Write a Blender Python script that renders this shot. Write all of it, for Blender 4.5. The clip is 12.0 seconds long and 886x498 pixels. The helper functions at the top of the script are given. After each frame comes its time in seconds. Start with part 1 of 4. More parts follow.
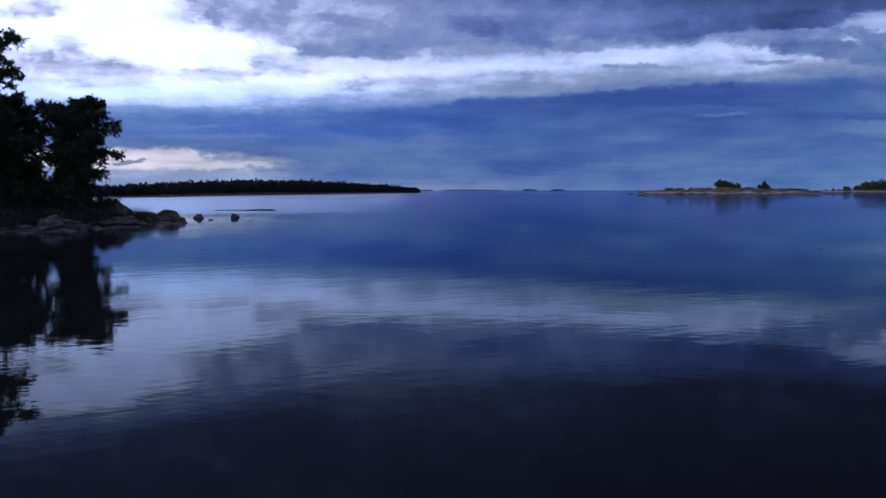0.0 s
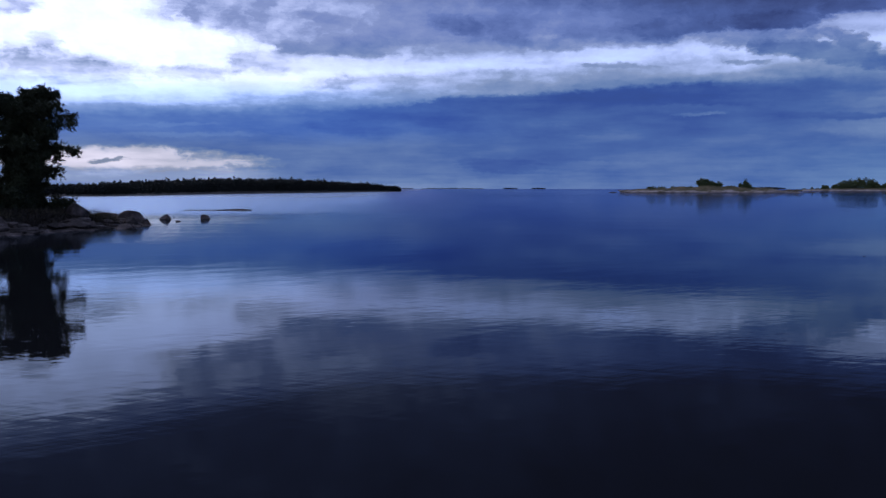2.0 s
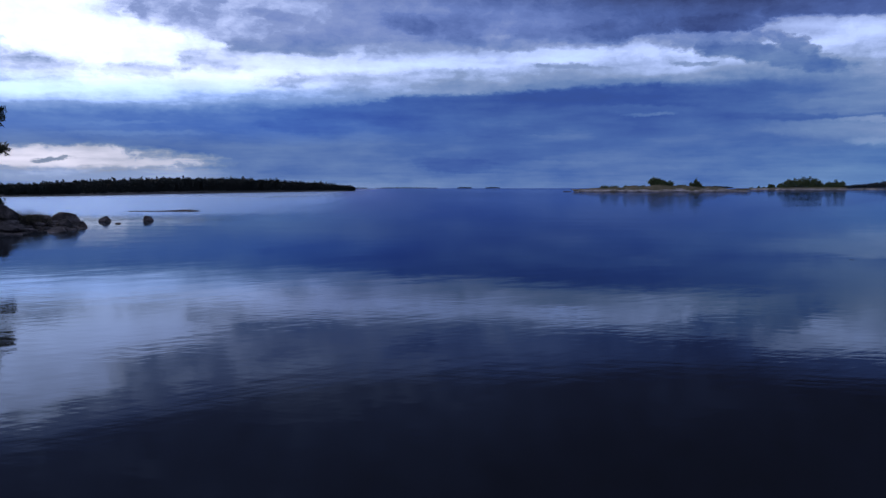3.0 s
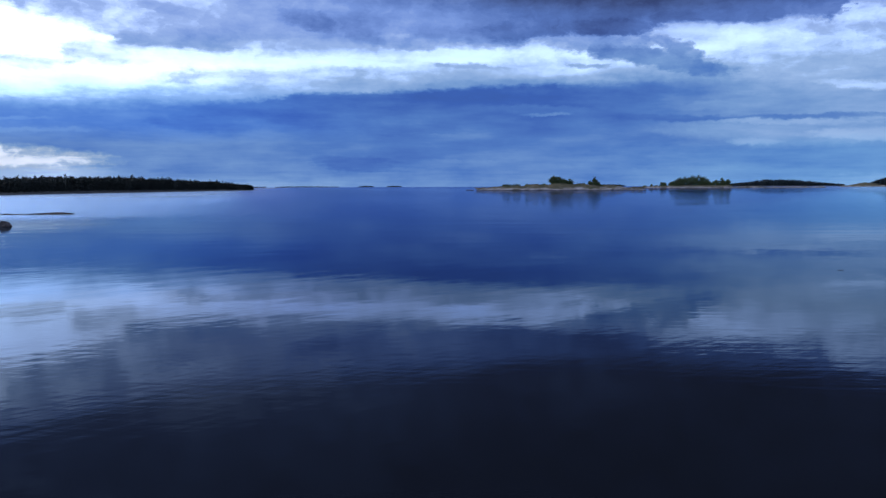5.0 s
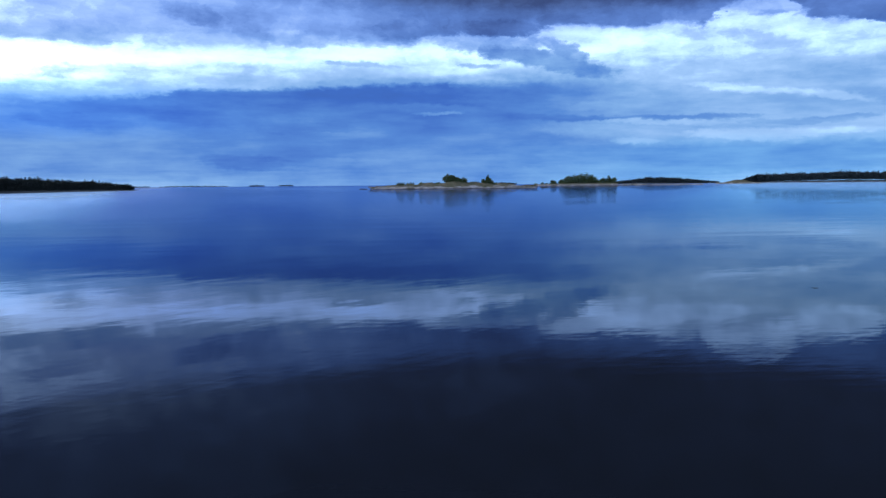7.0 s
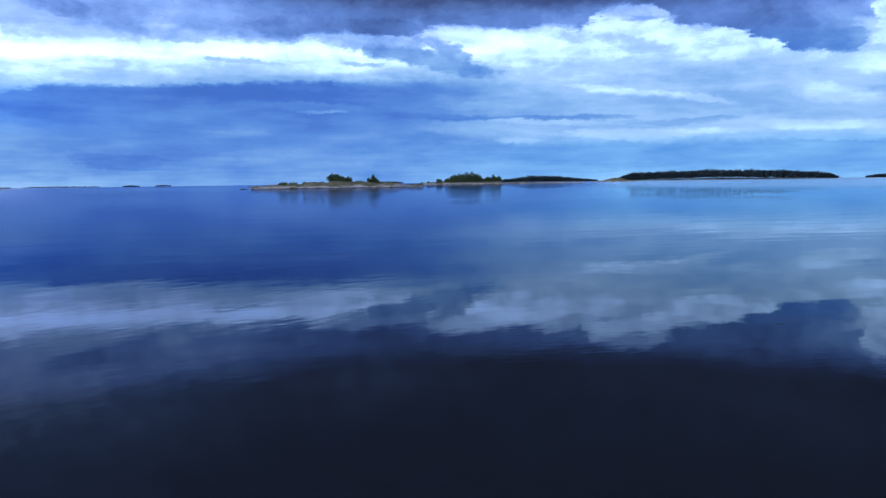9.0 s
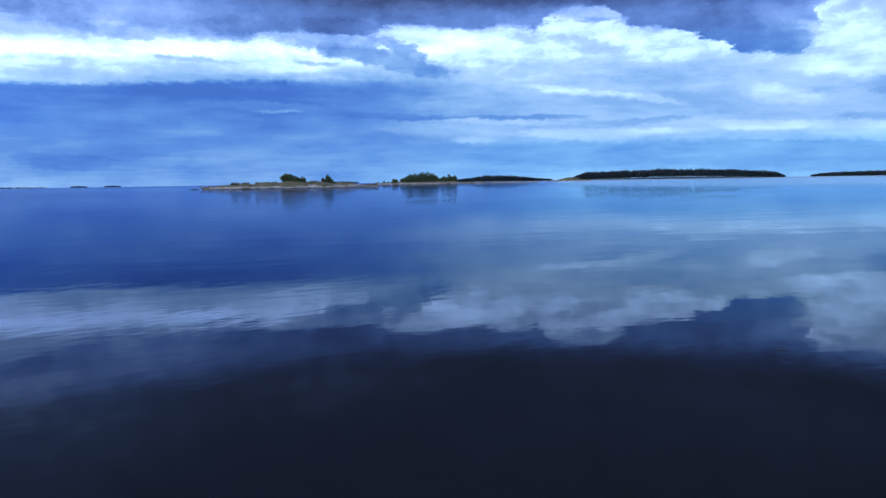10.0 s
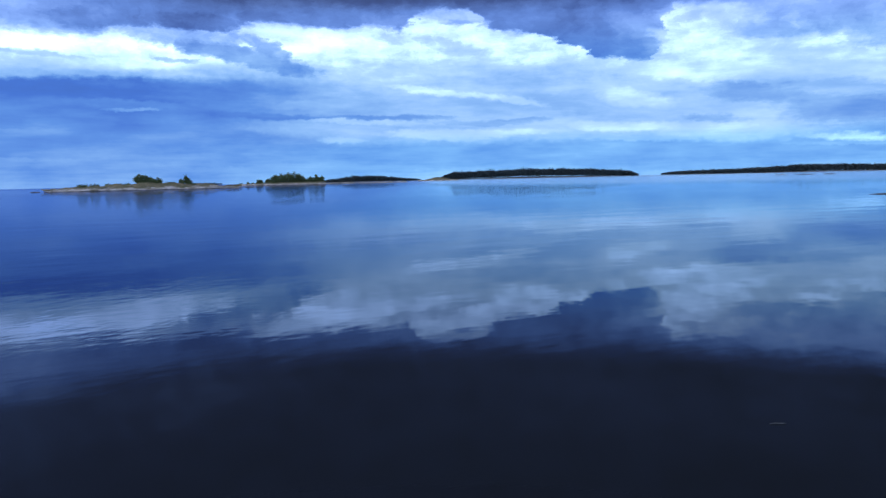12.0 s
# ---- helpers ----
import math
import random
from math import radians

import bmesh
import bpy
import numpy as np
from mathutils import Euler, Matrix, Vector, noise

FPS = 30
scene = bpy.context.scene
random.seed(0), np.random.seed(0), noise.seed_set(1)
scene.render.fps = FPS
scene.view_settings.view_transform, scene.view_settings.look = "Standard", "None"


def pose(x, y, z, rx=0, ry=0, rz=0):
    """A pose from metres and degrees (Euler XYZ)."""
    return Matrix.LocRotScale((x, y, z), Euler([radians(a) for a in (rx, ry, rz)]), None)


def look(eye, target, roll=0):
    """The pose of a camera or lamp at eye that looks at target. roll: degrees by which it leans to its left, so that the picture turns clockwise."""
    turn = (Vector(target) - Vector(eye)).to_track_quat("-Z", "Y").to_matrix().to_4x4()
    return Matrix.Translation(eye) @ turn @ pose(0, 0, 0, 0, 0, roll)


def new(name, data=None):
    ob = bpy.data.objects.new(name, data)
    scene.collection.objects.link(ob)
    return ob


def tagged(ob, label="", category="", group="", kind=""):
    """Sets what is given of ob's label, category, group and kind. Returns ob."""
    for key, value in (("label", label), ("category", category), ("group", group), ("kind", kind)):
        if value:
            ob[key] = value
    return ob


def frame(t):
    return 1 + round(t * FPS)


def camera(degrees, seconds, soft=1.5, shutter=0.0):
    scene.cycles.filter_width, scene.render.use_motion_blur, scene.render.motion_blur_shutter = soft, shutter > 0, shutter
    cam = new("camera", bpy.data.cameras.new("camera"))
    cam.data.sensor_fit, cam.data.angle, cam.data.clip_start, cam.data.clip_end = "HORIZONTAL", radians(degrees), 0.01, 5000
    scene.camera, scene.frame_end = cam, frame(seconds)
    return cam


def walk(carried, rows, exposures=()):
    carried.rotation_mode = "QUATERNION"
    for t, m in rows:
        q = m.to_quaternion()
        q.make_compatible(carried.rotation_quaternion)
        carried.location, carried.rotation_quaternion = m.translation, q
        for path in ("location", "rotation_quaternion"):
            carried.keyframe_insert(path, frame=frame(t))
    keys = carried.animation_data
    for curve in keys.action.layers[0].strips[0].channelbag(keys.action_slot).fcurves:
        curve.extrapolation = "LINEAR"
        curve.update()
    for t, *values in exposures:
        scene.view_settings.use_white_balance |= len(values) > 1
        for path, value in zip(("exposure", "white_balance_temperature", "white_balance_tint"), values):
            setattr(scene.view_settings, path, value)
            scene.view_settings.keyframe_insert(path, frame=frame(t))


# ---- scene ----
# ---------------------------------------------------------------- camera
cam = camera(59.84, 12.0, soft=1.5)

# seconds, eye x y z, tilt, lean, turn
PATH = [
    (0, 0.00, 0.00, 3.00, 85.62, -0.02, 0.00),
    (0.5, -0.13, 1.28, 3.02, 85.60, -0.02, -0.15),
    (1, -0.25, 2.58, 3.03, 85.58, 0.01, -0.36),
    (1.5, -0.39, 3.91, 3.05, 85.54, 0.03, -0.62),
    (2, -0.53, 5.31, 3.06, 85.51, 0.00, -1.44),
    (2.5, -0.67, 6.78, 3.07, 85.48, -0.06, -2.98),
    (3, -0.81, 8.31, 3.08, 85.46, -0.07, -4.83),
    (4, -1.02, 11.57, 3.105, 85.41, -0.13, -8.32),
    (5, -0.90, 14.94, 3.13, 85.35, -0.21, -12.11),
    (5.5, -0.62, 16.63, 3.14, 85.33, -0.35, -14.37),
    (6, -0.21, 18.32, 3.16, 85.28, -0.42, -16.62),
    (6.5, 0.33, 20.00, 3.18, 85.23, -0.45, -18.32),
    (7, 0.98, 21.65, 3.20, 85.20, -0.49, -19.95),
    (8, 2.64, 24.86, 3.24, 85.12, -0.61, -24.18),
    (9, 4.54, 27.91, 3.27, 85.04, -0.74, -28.32),
    (9.5, 5.55, 29.33, 3.25, 85.02, -0.76, -29.93),
    (10, 6.60, 30.69, 3.22, 84.98, -0.88, -31.56),
    (10.5, 7.66, 31.99, 3.17, 84.97, -0.89, -33.05),
    (11, 8.70, 33.23, 3.08, 84.94, -0.95, -34.87),
    (11.5, 9.74, 34.37, 2.98, 84.89, -1.15, -37.87),
    (12, 10.81, 35.45, 2.87, 84.82, -1.26, -41.23),
]
walk(cam, [(t, pose(x, y, z, tilt, 0, turn) @ pose(0, 0, 0, 0, 0, lean)) for t, x, y, z, tilt, lean, turn in PATH],
     exposures=[(0, -1.08, 6650, 24), (1.5, -1.08, 6650, 24), (3, -1.02, 6600, 21), (5, -0.55, 6450, 11), (5.5, -0.45, 6420, 8), (7, -0.2, 6350, 4),
                (9, -0.06, 6400, 4), (12, 0.05, 6500, 6)])

# ---------------------------------------------------------------- sky and light
world = bpy.data.worlds.new("dusk_sky")
scene.world = world
world.use_nodes = True
wt = world.node_tree
wt.nodes.clear()


def node(tree, kind, **values):
    n = tree.nodes.new(kind)
    for key, value in values.items():
        if key == "op":
            n.operation = value
        elif key == "interp":
            n.interpolation_type = value
        elif key == "mode":
            n.blend_type = value
        elif key == "data":
            n.data_type = value
        else:
            slot = n.inputs[int(key[1:])]
            if hasattr(value, "is_output"):
                tree.links.new(value, slot)
            else:
                slot.default_value = value
    return n


def wmath(op, a, b=0.0, c=0.0):
    return node(wt, "ShaderNodeMath", op=op, _0=a, _1=b, _2=c).outputs[0]


def wramp(fac, stops):
    n = node(wt, "ShaderNodeValToRGB", _0=fac)
    n.color_ramp.interpolation = "LINEAR"
    while len(n.color_ramp.elements) < len(stops):
        n.color_ramp.elements.new(0.5)
    for e, (at, value) in zip(n.color_ramp.elements, stops):
        e.position = at
        e.color = (value, value, value, 1) if not isinstance(value, tuple) else (*value, 1)
    return n.outputs[0]


def wsmooth(value, lo, hi, to_lo=0.0, to_hi=1.0):
    return node(wt, "ShaderNodeMapRange", interp="SMOOTHSTEP", _0=value, _1=lo, _2=hi, _3=to_lo, _4=to_hi).outputs[0]


def wnoise(vector, scale, detail, rough, seed):
    off = node(wt, "ShaderNodeVectorMath", op="ADD", _0=vector, _1=(seed * 7.3, seed * 3.1, seed * 1.7)).outputs[0]
    n = node(wt, "ShaderNodeTexNoise", _0=off)
    n.inputs["Scale"].default_value, n.inputs["Detail"].default_value, n.inputs["Roughness"].default_value = scale, detail, rough
    return n


way = node(wt, "ShaderNodeTexCoord").outputs["Generated"]
unit = node(wt, "ShaderNodeVectorMath", op="NORMALIZE", _0=way).outputs[0]
xyz = node(wt, "ShaderNodeSeparateXYZ", _0=unit)
DEG = 57.29578
azim = wmath("MULTIPLY", wmath("ARCTAN2", xyz.outputs[0], xyz.outputs[1]), DEG)   # 0 ahead (+y), positive to +x
elev = wmath("MULTIPLY", wmath("ARCSINE", xyz.outputs[2]), DEG)
# stretched coordinates in which the cloud streaks lie flat above the sea, and the cloud plane seen in perspective
flat = node(wt, "ShaderNodeCombineXYZ", _0=wmath("MULTIPLY", azim, 0.16), _1=wmath("MULTIPLY", elev, 0.62)).outputs[0]
near = wmath("DIVIDE", 1.0, wmath("ADD", wmath("MAXIMUM", xyz.outputs[2], 0.0), 0.06))
plane = node(wt, "ShaderNodeVectorMath", op="SCALE", _0=unit)
wt.links.new(near, plane.inputs["Scale"])
plane = plane.outputs[0]


def warped(at, by, amount):
    spread = node(wt, "ShaderNodeVectorMath", op="SUBTRACT", _0=by.outputs["Color"], _1=(0.5, 0.5, 0.5)).outputs[0]
    return node(wt, "ShaderNodeVectorMath", op="MULTIPLY_ADD", _0=spread, _1=amount, _2=at).outputs[0]


finer = node(wt, "ShaderNodeVectorMath", op="MULTIPLY", _0=flat, _1=(2.2, 1.0, 1.0)).outputs[0]
bent = node(wt, "ShaderNodeCombineXYZ", _0=azim, _1=elev).outputs[0]
bent = warped(bent, wnoise(flat, 0.9, 5, 0.55, 1), (3.0, 0.75, 0.0))
bent = warped(bent, wnoise(finer, 4.0, 6, 0.6, 3), (1.9, 0.55, 0.0))
bxy = node(wt, "ShaderNodeSeparateXYZ", _0=bent)
baz, bel = bxy.outputs[0], bxy.outputs[1]
streak = wmath("SUBTRACT", wnoise(flat, 1.5, 6, 0.55, 2).outputs["Fac"], 0.5)
billow = wmath("SUBTRACT", wnoise(plane, 1.3, 9, 0.62, 5).outputs["Fac"], 0.5)
puff = wmath("SUBTRACT", wnoise(bent, 0.55, 8, 0.62, 6).outputs["Fac"], 0.5)
ragged = wmath("ADD", billow, puff)
AZ_LO, AZ_SPAN = -40.0, 115.0
round_about = wmath("MULTIPLY", wmath("SUBTRACT", baz, AZ_LO), 1 / AZ_SPAN)


def by_azimuth(rows, scale=1.0):
    """A value that changes with the azimuth, from rows of (azimuth, value)."""
    value = wramp(round_about, [((a - AZ_LO) / AZ_SPAN, v / scale) for a, v in rows])
    return wmath("MULTIPLY", value, scale) if scale != 1 else value


def by_three(fac, west, ahead, east):
    m = node(wt, "ShaderNodeMix", _0=wsmooth(baz, -18.0, 9.0), _2=wramp(fac, west), _3=wramp(fac, ahead)).outputs[0]
    return node(wt, "ShaderNodeMix", _0=wsmooth(baz, 22.0, 42.0), _2=m, _3=wramp(fac, east)).outputs[0]


# (azimuth, elevation) of the top of the low blue layer and of the underside of the dark deck, in degrees
LAYER_TOP = [
    (-38.2, 3.97), (-26.4, 5.07), (-19.4, 5.34), (-11.7, 5.42), (-5.6, 5.83), (0.0, 6.3), (3.2, 6.82), (10.9, 6.98),
    (18.7, 7.31), (20.7, 7.21), (26.9, 7.15), (34.9, 6.89), (40.5, 6.9), (50.4, 6.6), (61.9, 6.01), (71.0, 5.37),
]
DECK_BOTTOM = [
    (-22.7, 14.65), (-18.8, 13.59), (-17.5, 12.59), (-15.5, 11.04), (-12.8, 10.52), (-9.2, 9.75), (-2.6, 9.7), (-1.0, 10.15),
    (1.9, 11.0), (5.6, 10.72), (8.9, 10.96), (12.9, 9.97), (15.9, 10.14), (19.9, 10.83), (26.3, 10.63),
    (28.9, 11.32), (33.3, 10.81), (36.4, 11.16), (38.6, 10.64), (39.9, 11.42), (40.6, 12.0), (44.2, 12.1), (45.0, 10.81),
    (48.0, 10.39), (50.4, 9.35), (52.8, 8.46), (56.7, 8.08), (57.1, 9.73), (57.8, 11.6), (62, 10.6), (66, 9.6), (72, 9.0),
]
LAYER_SOFT = [(-30, 0.9), (-14, 0.6), (-4, 0.25), (4, 0.16), (20, 0.22), (27, 0.7), (40, 1.2)]
DECK_SOFT = [(-22, 0.7), (-10, 0.4), (0, 0.6), (16, 0.5), (21, 0.25), (26, 0.13), (37, 0.25), (45, 0.2), (52, 0.12), (57, 0.3), (60, 0.8), (70, 1.0)]
DECK_LEVEL = [(-20, 0.84), (-10, 0.79), (0, 0.66), (8, 0.56), (15, 0.52), (22, 0.42), (28, 0.43), (33, 0.47), (38, 0.48), (46, 0.42), (50, 0.36), (55, 0.43), (58, 0.55), (64, 0.60)]
OVERHEAD = [(-40, 0.36), (-18, 0.54), (-6, 0.52), (6, 0.38), (16, 0.24), (25, 0.17), (45, 0.10), (70, 0.05)]

# brightness of the three storeys: the low blue layer by elevation, the bright band by height over that layer, the deck by azimuth
level = by_three(wmath("MULTIPLY", bel, 1 / 8),
                 [(0.0, 0.60), (0.2, 0.57), (0.45, 0.50), (0.62, 0.49), (0.72, 0.56), (1.0, 0.62)],
                 [(0.0, 0.57), (0.1, 0.50), (0.3, 0.44), (0.6, 0.41), (0.8, 0.34), (1.0, 0.34)],
                 [(0.0, 0.66), (0.06, 0.60), (0.12, 0.54), (0.30, 0.54), (0.36, 0.65), (0.55, 0.67), (0.70, 0.63), (0.85, 0.67), (1.0, 0.70)])

# cloud banks and gaps: azimuth, elevation, half width, half height, slope, brightness, softness of the edge
WEST_HIGH = [
    (-27.3, 11.47, 2.4, 0.67, 0.1, 0.73, 0.5),
    (-28.0, 11.62, 0.8, 0.36, -0.241, 0.92, 0.8),
    (-25.4, 9.55, 0.864, 0.581, 0.077, 0.81, 0.9),
    (-24.9, 7.85, 4.644, 1.121, -0.063, 0.73, 0.8),
    (-23.9, 6.47, 3.8, 0.36, 0.049, 1.0, 0.9),
    (-16.9, 8.04, 3.348, 0.486, 0.042, 0.79, 0.9),
    (-10.2, 8.95, 3.24, 0.796, 0.073, 0.78, 0.9),
    (-5.8, 9.99, 4.2, 0.36, -0.002, 0.71, 0.8),
    (-3.0, 10.73, 2.9, 0.55, 0.043, 0.69, 0.9),
    (-1.6, 7.87, 6.4, 0.43, 0.041, 0.78, 0.9),
    (-7.5, 8.92, 4.1, 0.47, -0.062, 0.96, 0.9),
    (-1.1, 9.98, 1.8, 0.28, 0.003, 0.8, 0.9),
    (-12.0, 12.55, 6.1, 1.42, 0.06, 0.79, 0.9),
    (-6.3, 11.9, 2.8, 0.32, -0.127, 0.68, 0.9),
]
AHEAD_HIGH = [
    (4.6, 8.9, 4.7, 0.2, -0.013, 0.97, 0.9),
    (13.6, 9.62, 3.1, 0.32, -0.016, 0.9, 0.9),
    (13.0, 9.13, 2.2, 0.2, -0.01, 0.97, 0.9),
    (14.2, 8.68, 2.1, 0.16, -0.056, 0.7, 0.9),
    (21.0, 8.32, 4.7, 0.55, 0.024, 0.84, 0.9),
    (22.8, 8.5, 1.2, 0.2, -0.106, 0.62, 0.9),
    (2.7, 11.77, 2.1, 0.55, -0.123, 0.5, 0.9),
    (6.9, 12.64, 1.9, 0.51, -0.155, 0.58, 0.9),
    (17.2, 11.16, 2.4, 0.51, 0.04, 0.41, 0.9),
    (24.4, 11.17, 2.9, 0.47, -0.038, 0.33, 0.7),
    (28.7, 11.59, 1.4, 0.47, -0.06, 0.36, 0.7),
    (25.2, 11.04, 2.3, 0.4, -0.025, 0.39, 0.8),
    (17.7, 10.96, 2.7, 0.28, -0.022, 0.44, 0.8),
    (9.7, 10.23, 2.0, 0.4, -0.073, 0.58, 0.9),
]
TONGUE_AND_GAP = [
    (23.8, 9.97, 3.5, 0.51, -0.042, 0.57, 0.8),
    (27.6, 8.81, 4.8, 0.59, -0.185, 0.5, 0.45),
    (28.9, 9.45, 2.4, 0.51, -0.388, 0.51, 0.5),
    (33.3, 10.2, 5.4, 0.51, -0.085, 0.83, 0.7),
    (34.3, 9.72, 1.8, 0.55, -0.432, 0.83, 0.8),
    (41.7, 9.64, 2.0, 0.43, -0.168, 0.72, 0.9),
    (37.5, 10.19, 1.5, 0.32, -0.113, 0.74, 0.9),
    (46.8, 9.29, 2.1, 0.36, -0.139, 0.77, 0.9),
    (33.5, 9.96, 1.0, 0.16, 0.029, 0.83, 0.9),
    (41.5, 7.88, 3.2, 0.32, -0.097, 0.74, 0.9),
    (42.5, 11.52, 2.1, 0.47, -0.175, 0.7, 0.9),
    (43.5, 11.13, 1.3, 0.2, -0.059, 0.57, 0.9),
    (44.0, 10.96, 1.1, 0.16, 0.21, 0.83, 0.9),
    (42.0, 9.64, 2.3, 0.4, -0.197, 0.72, 0.9),
]
EAST_HIGH = [
    (46.8, 11.63, 2.0, 1.03, -0.134, 0.465, 0.9),
    (55.5, 10.21, 1.5, 0.87, -0.799, 0.516, 0.9),
    (58.0, 9.1, 2.1, 0.55, -0.341, 0.8, 0.9),
    (63.6, 9.48, 2.1, 0.4, -0.133, 0.669, 0.9),
    (69.8, 9.49, 3.3, 1.34, -0.215, 0.584, 0.7),
    (68.8, 7.37, 4.4, 0.28, -0.107, 0.8, 0.9),
    (60.2, 10.87, 2.8, 0.63, -0.052, 0.8, 0.9),
    (58.9, 10.64, 1.1, 0.28, 0.185, 0.72, 0.9),
    (59.8, 7.07, 4.3, 0.63, -0.037, 0.8, 0.9),
    (71.0, 5.98, 2.2, 0.55, -0.124, 0.8, 0.9),
    (66.3, 6.72, 2.5, 0.55, -0.042, 0.754, 0.9),
]
EAST_LOW = [
    (57.4, 6.51, 3.8, 0.32, -0.1, 0.635, 0.8),
    (63.3, 5.44, 3.2, 0.59, -0.091, 0.496, 0.8),
    (69.2, 3.99, 4.0, 0.95, -0.061, 0.496, 0.8),
    (60.8, 3.87, 1.8, 0.28, -0.078, 0.519, 0.9),
    (55.1, 5.6, 2.3, 0.59, -0.214, 0.77, 0.8),
    (44.2, 5.96, 6.6, 0.24, -0.137, 0.77, 0.8),
    (50.3, 5.34, 2.8, 0.51, -0.271, 0.613, 0.8),
    (44.3, 4.1, 4.7, 0.16, -0.03, 0.613, 0.8),
    (43.9, 3.37, 5.2, 0.32, -0.028, 0.784, 0.8),
    (53.5, 2.73, 5.2, 0.16, -0.052, 0.635, 0.8),
    (54.1, 3.47, 3.8, 0.36, -0.031, 0.806, 0.9),
    (69.8, 2.21, 3.5, 0.24, -0.041, 0.84, 0.9),
    (69.8, 1.81, 3.5, 0.12, -0.037, 0.635, 0.9),
    (62.0, 2.8, 4.2, 0.63, -0.028, 0.726, 0.9),
]
MIDDLE_LOW = [
    (32.7, 5.66, 3.7, 0.32, 0.001, 0.577, 0.8),
    (28.2, 4.81, 5.0, 0.24, -0.029, 0.376, 0.7),
    (37.1, 4.57, 4.5, 0.2, -0.016, 0.454, 0.8),
    (39.0, 3.61, 10.5, 0.67, -0.034, 0.667, 0.8),
    (40.9, 3.22, 3.3, 0.32, -0.054, 0.78, 0.8),
    (34.1, 3.04, 1.4, 0.24, -0.022, 0.713, 0.8),
    (36.0, 4.29, 4.6, 0.16, -0.039, 0.734, 0.9),
    (46.6, 4.12, 2.8, 0.2, 0.032, 0.533, 0.8),
    (32.0, 1.02, 7.2, 0.24, -0.012, 0.554, 0.9),
    (13.4, 1.57, 2.7, 0.28, -0.005, 0.533, 0.8),
    (18.8, 5.53, 3.9, 0.32, -0.032, 0.487, 0.9),
    (19.5, 5.17, 1.7, 0.12, 0.029, 0.6, 0.9),
    (17.2, 3.84, 6.0, 0.32, 0.036, 0.443, 0.9),
]
WEST_LOW = [
    (-16.7, 3.74, 4.6, 0.16, 0.015, 0.58, 0.8),
    (-17.8, 4.45, 3.0, 0.12, 0.05, 0.57, 0.8),
    (-9.7, 2.53, 2.8, 0.47, -0.094, 0.5, 0.9),
    (-14.6, 2.84, 3.7, 0.24, -0.031, 0.52, 0.9),
    (-5.9, 1.02, 6.6, 0.47, -0.036, 0.5, 0.9),
    (2.6, 1.09, 2.3, 0.2, -0.01, 0.5, 0.9),
    (5.8, 1.68, 2.6, 0.47, -0.067, 0.36, 0.9),
    (5.6, 4.58, 5.8, 0.55, -0.058, 0.37, 0.9),
    (12.4, 3.83, 1.8, 0.12, 0.03, 0.47, 0.9),
    (4.8, 2.86, 2.5, 0.32, 0.037, 0.45, 0.9),
    (-4.9, 4.46, 3.1, 0.47, -0.04, 0.38, 0.9),
]


def cloud(az, el, wide, high, slope, soft):
    d = node(wt, "ShaderNodeVectorMath", op="SUBTRACT", _0=bent, _1=(az, el, 0)).outputs[0]
    a = node(wt, "ShaderNodeVectorMath", op="DOT_PRODUCT", _0=d, _1=(1 / wide, 0, 0)).outputs["Value"]
    b = node(wt, "ShaderNodeVectorMath", op="DOT_PRODUCT", _0=d, _1=(-slope / high, 1 / high, 0)).outputs["Value"]
    r = wmath("MULTIPLY_ADD", ragged, 2.2, wmath("MULTIPLY_ADD", a, a, wmath("MULTIPLY", b, b)))
    return wsmooth(r, 1.1 + 1.1 * soft, 0.9 - soft)


def clouds(level, rows):
    for az, el, wide, high, slope, bright, soft in rows:
        level = node(wt, "ShaderNodeMix", _0=wmath("MULTIPLY", cloud(az, el, wide, high, slope, soft), 0.85), _2=level, _3=bright).outputs[0]
    return level


def storey(level, over, edge, soft, rough):
    """Lay the storey over another above the edge."""
    above = wmath("DIVIDE", wmath("MULTIPLY_ADD", ragged, rough, wmath("SUBTRACT", bel, edge)), soft)
    return node(wt, "ShaderNodeMix", _0=wsmooth(above, -1.0, 1.0), _2=level, _3=over).outputs[0]


layer_top = by_azimuth(LAYER_TOP, 16.0)
band = by_three(wmath("MULTIPLY", wmath("SUBTRACT", bel, layer_top), 1 / 7),
                [(0.0, 0.70), (0.1, 0.84), (0.2, 1.0), (0.32, 1.08), (0.9, 1.10)],
                [(0.0, 0.60), (0.12, 0.70), (0.25, 0.84), (0.34, 0.90), (0.45, 0.74), (0.6, 0.66), (1.0, 0.6)],
                [(0.0, 0.62), (0.1, 0.68), (0.22, 0.75), (0.36, 0.80), (0.6, 0.79), (1.0, 0.74)])
level = clouds(level, WEST_LOW)
# the gap low in the west with the last warm light, and a small cloud before it
glow = cloud(-21.0, 2.0, 8.8, 0.80, -0.02, 0.55)
level = node(wt, "ShaderNodeMix", _0=glow, _2=level, _3=0.86).outputs[0]
level = node(wt, "ShaderNodeMix", _0=cloud(-19.0, 0.9, 8.0, 0.5, 0.0, 0.9), _2=level, _3=0.74).outputs[0]
level = node(wt, "ShaderNodeMix", _0=cloud(-21.6, 1.95, 1.1, 0.17, 0.08, 0.7), _2=level, _3=0.60).outputs[0]
level = storey(level, band, layer_top, by_azimuth(LAYER_SOFT, 2.0), 0.15)
level = clouds(level, MIDDLE_LOW + EAST_LOW)
level = storey(level, by_azimuth(DECK_LEVEL), by_azimuth(DECK_BOTTOM, 16.0), by_azimuth(DECK_SOFT, 2.0), -1.1)
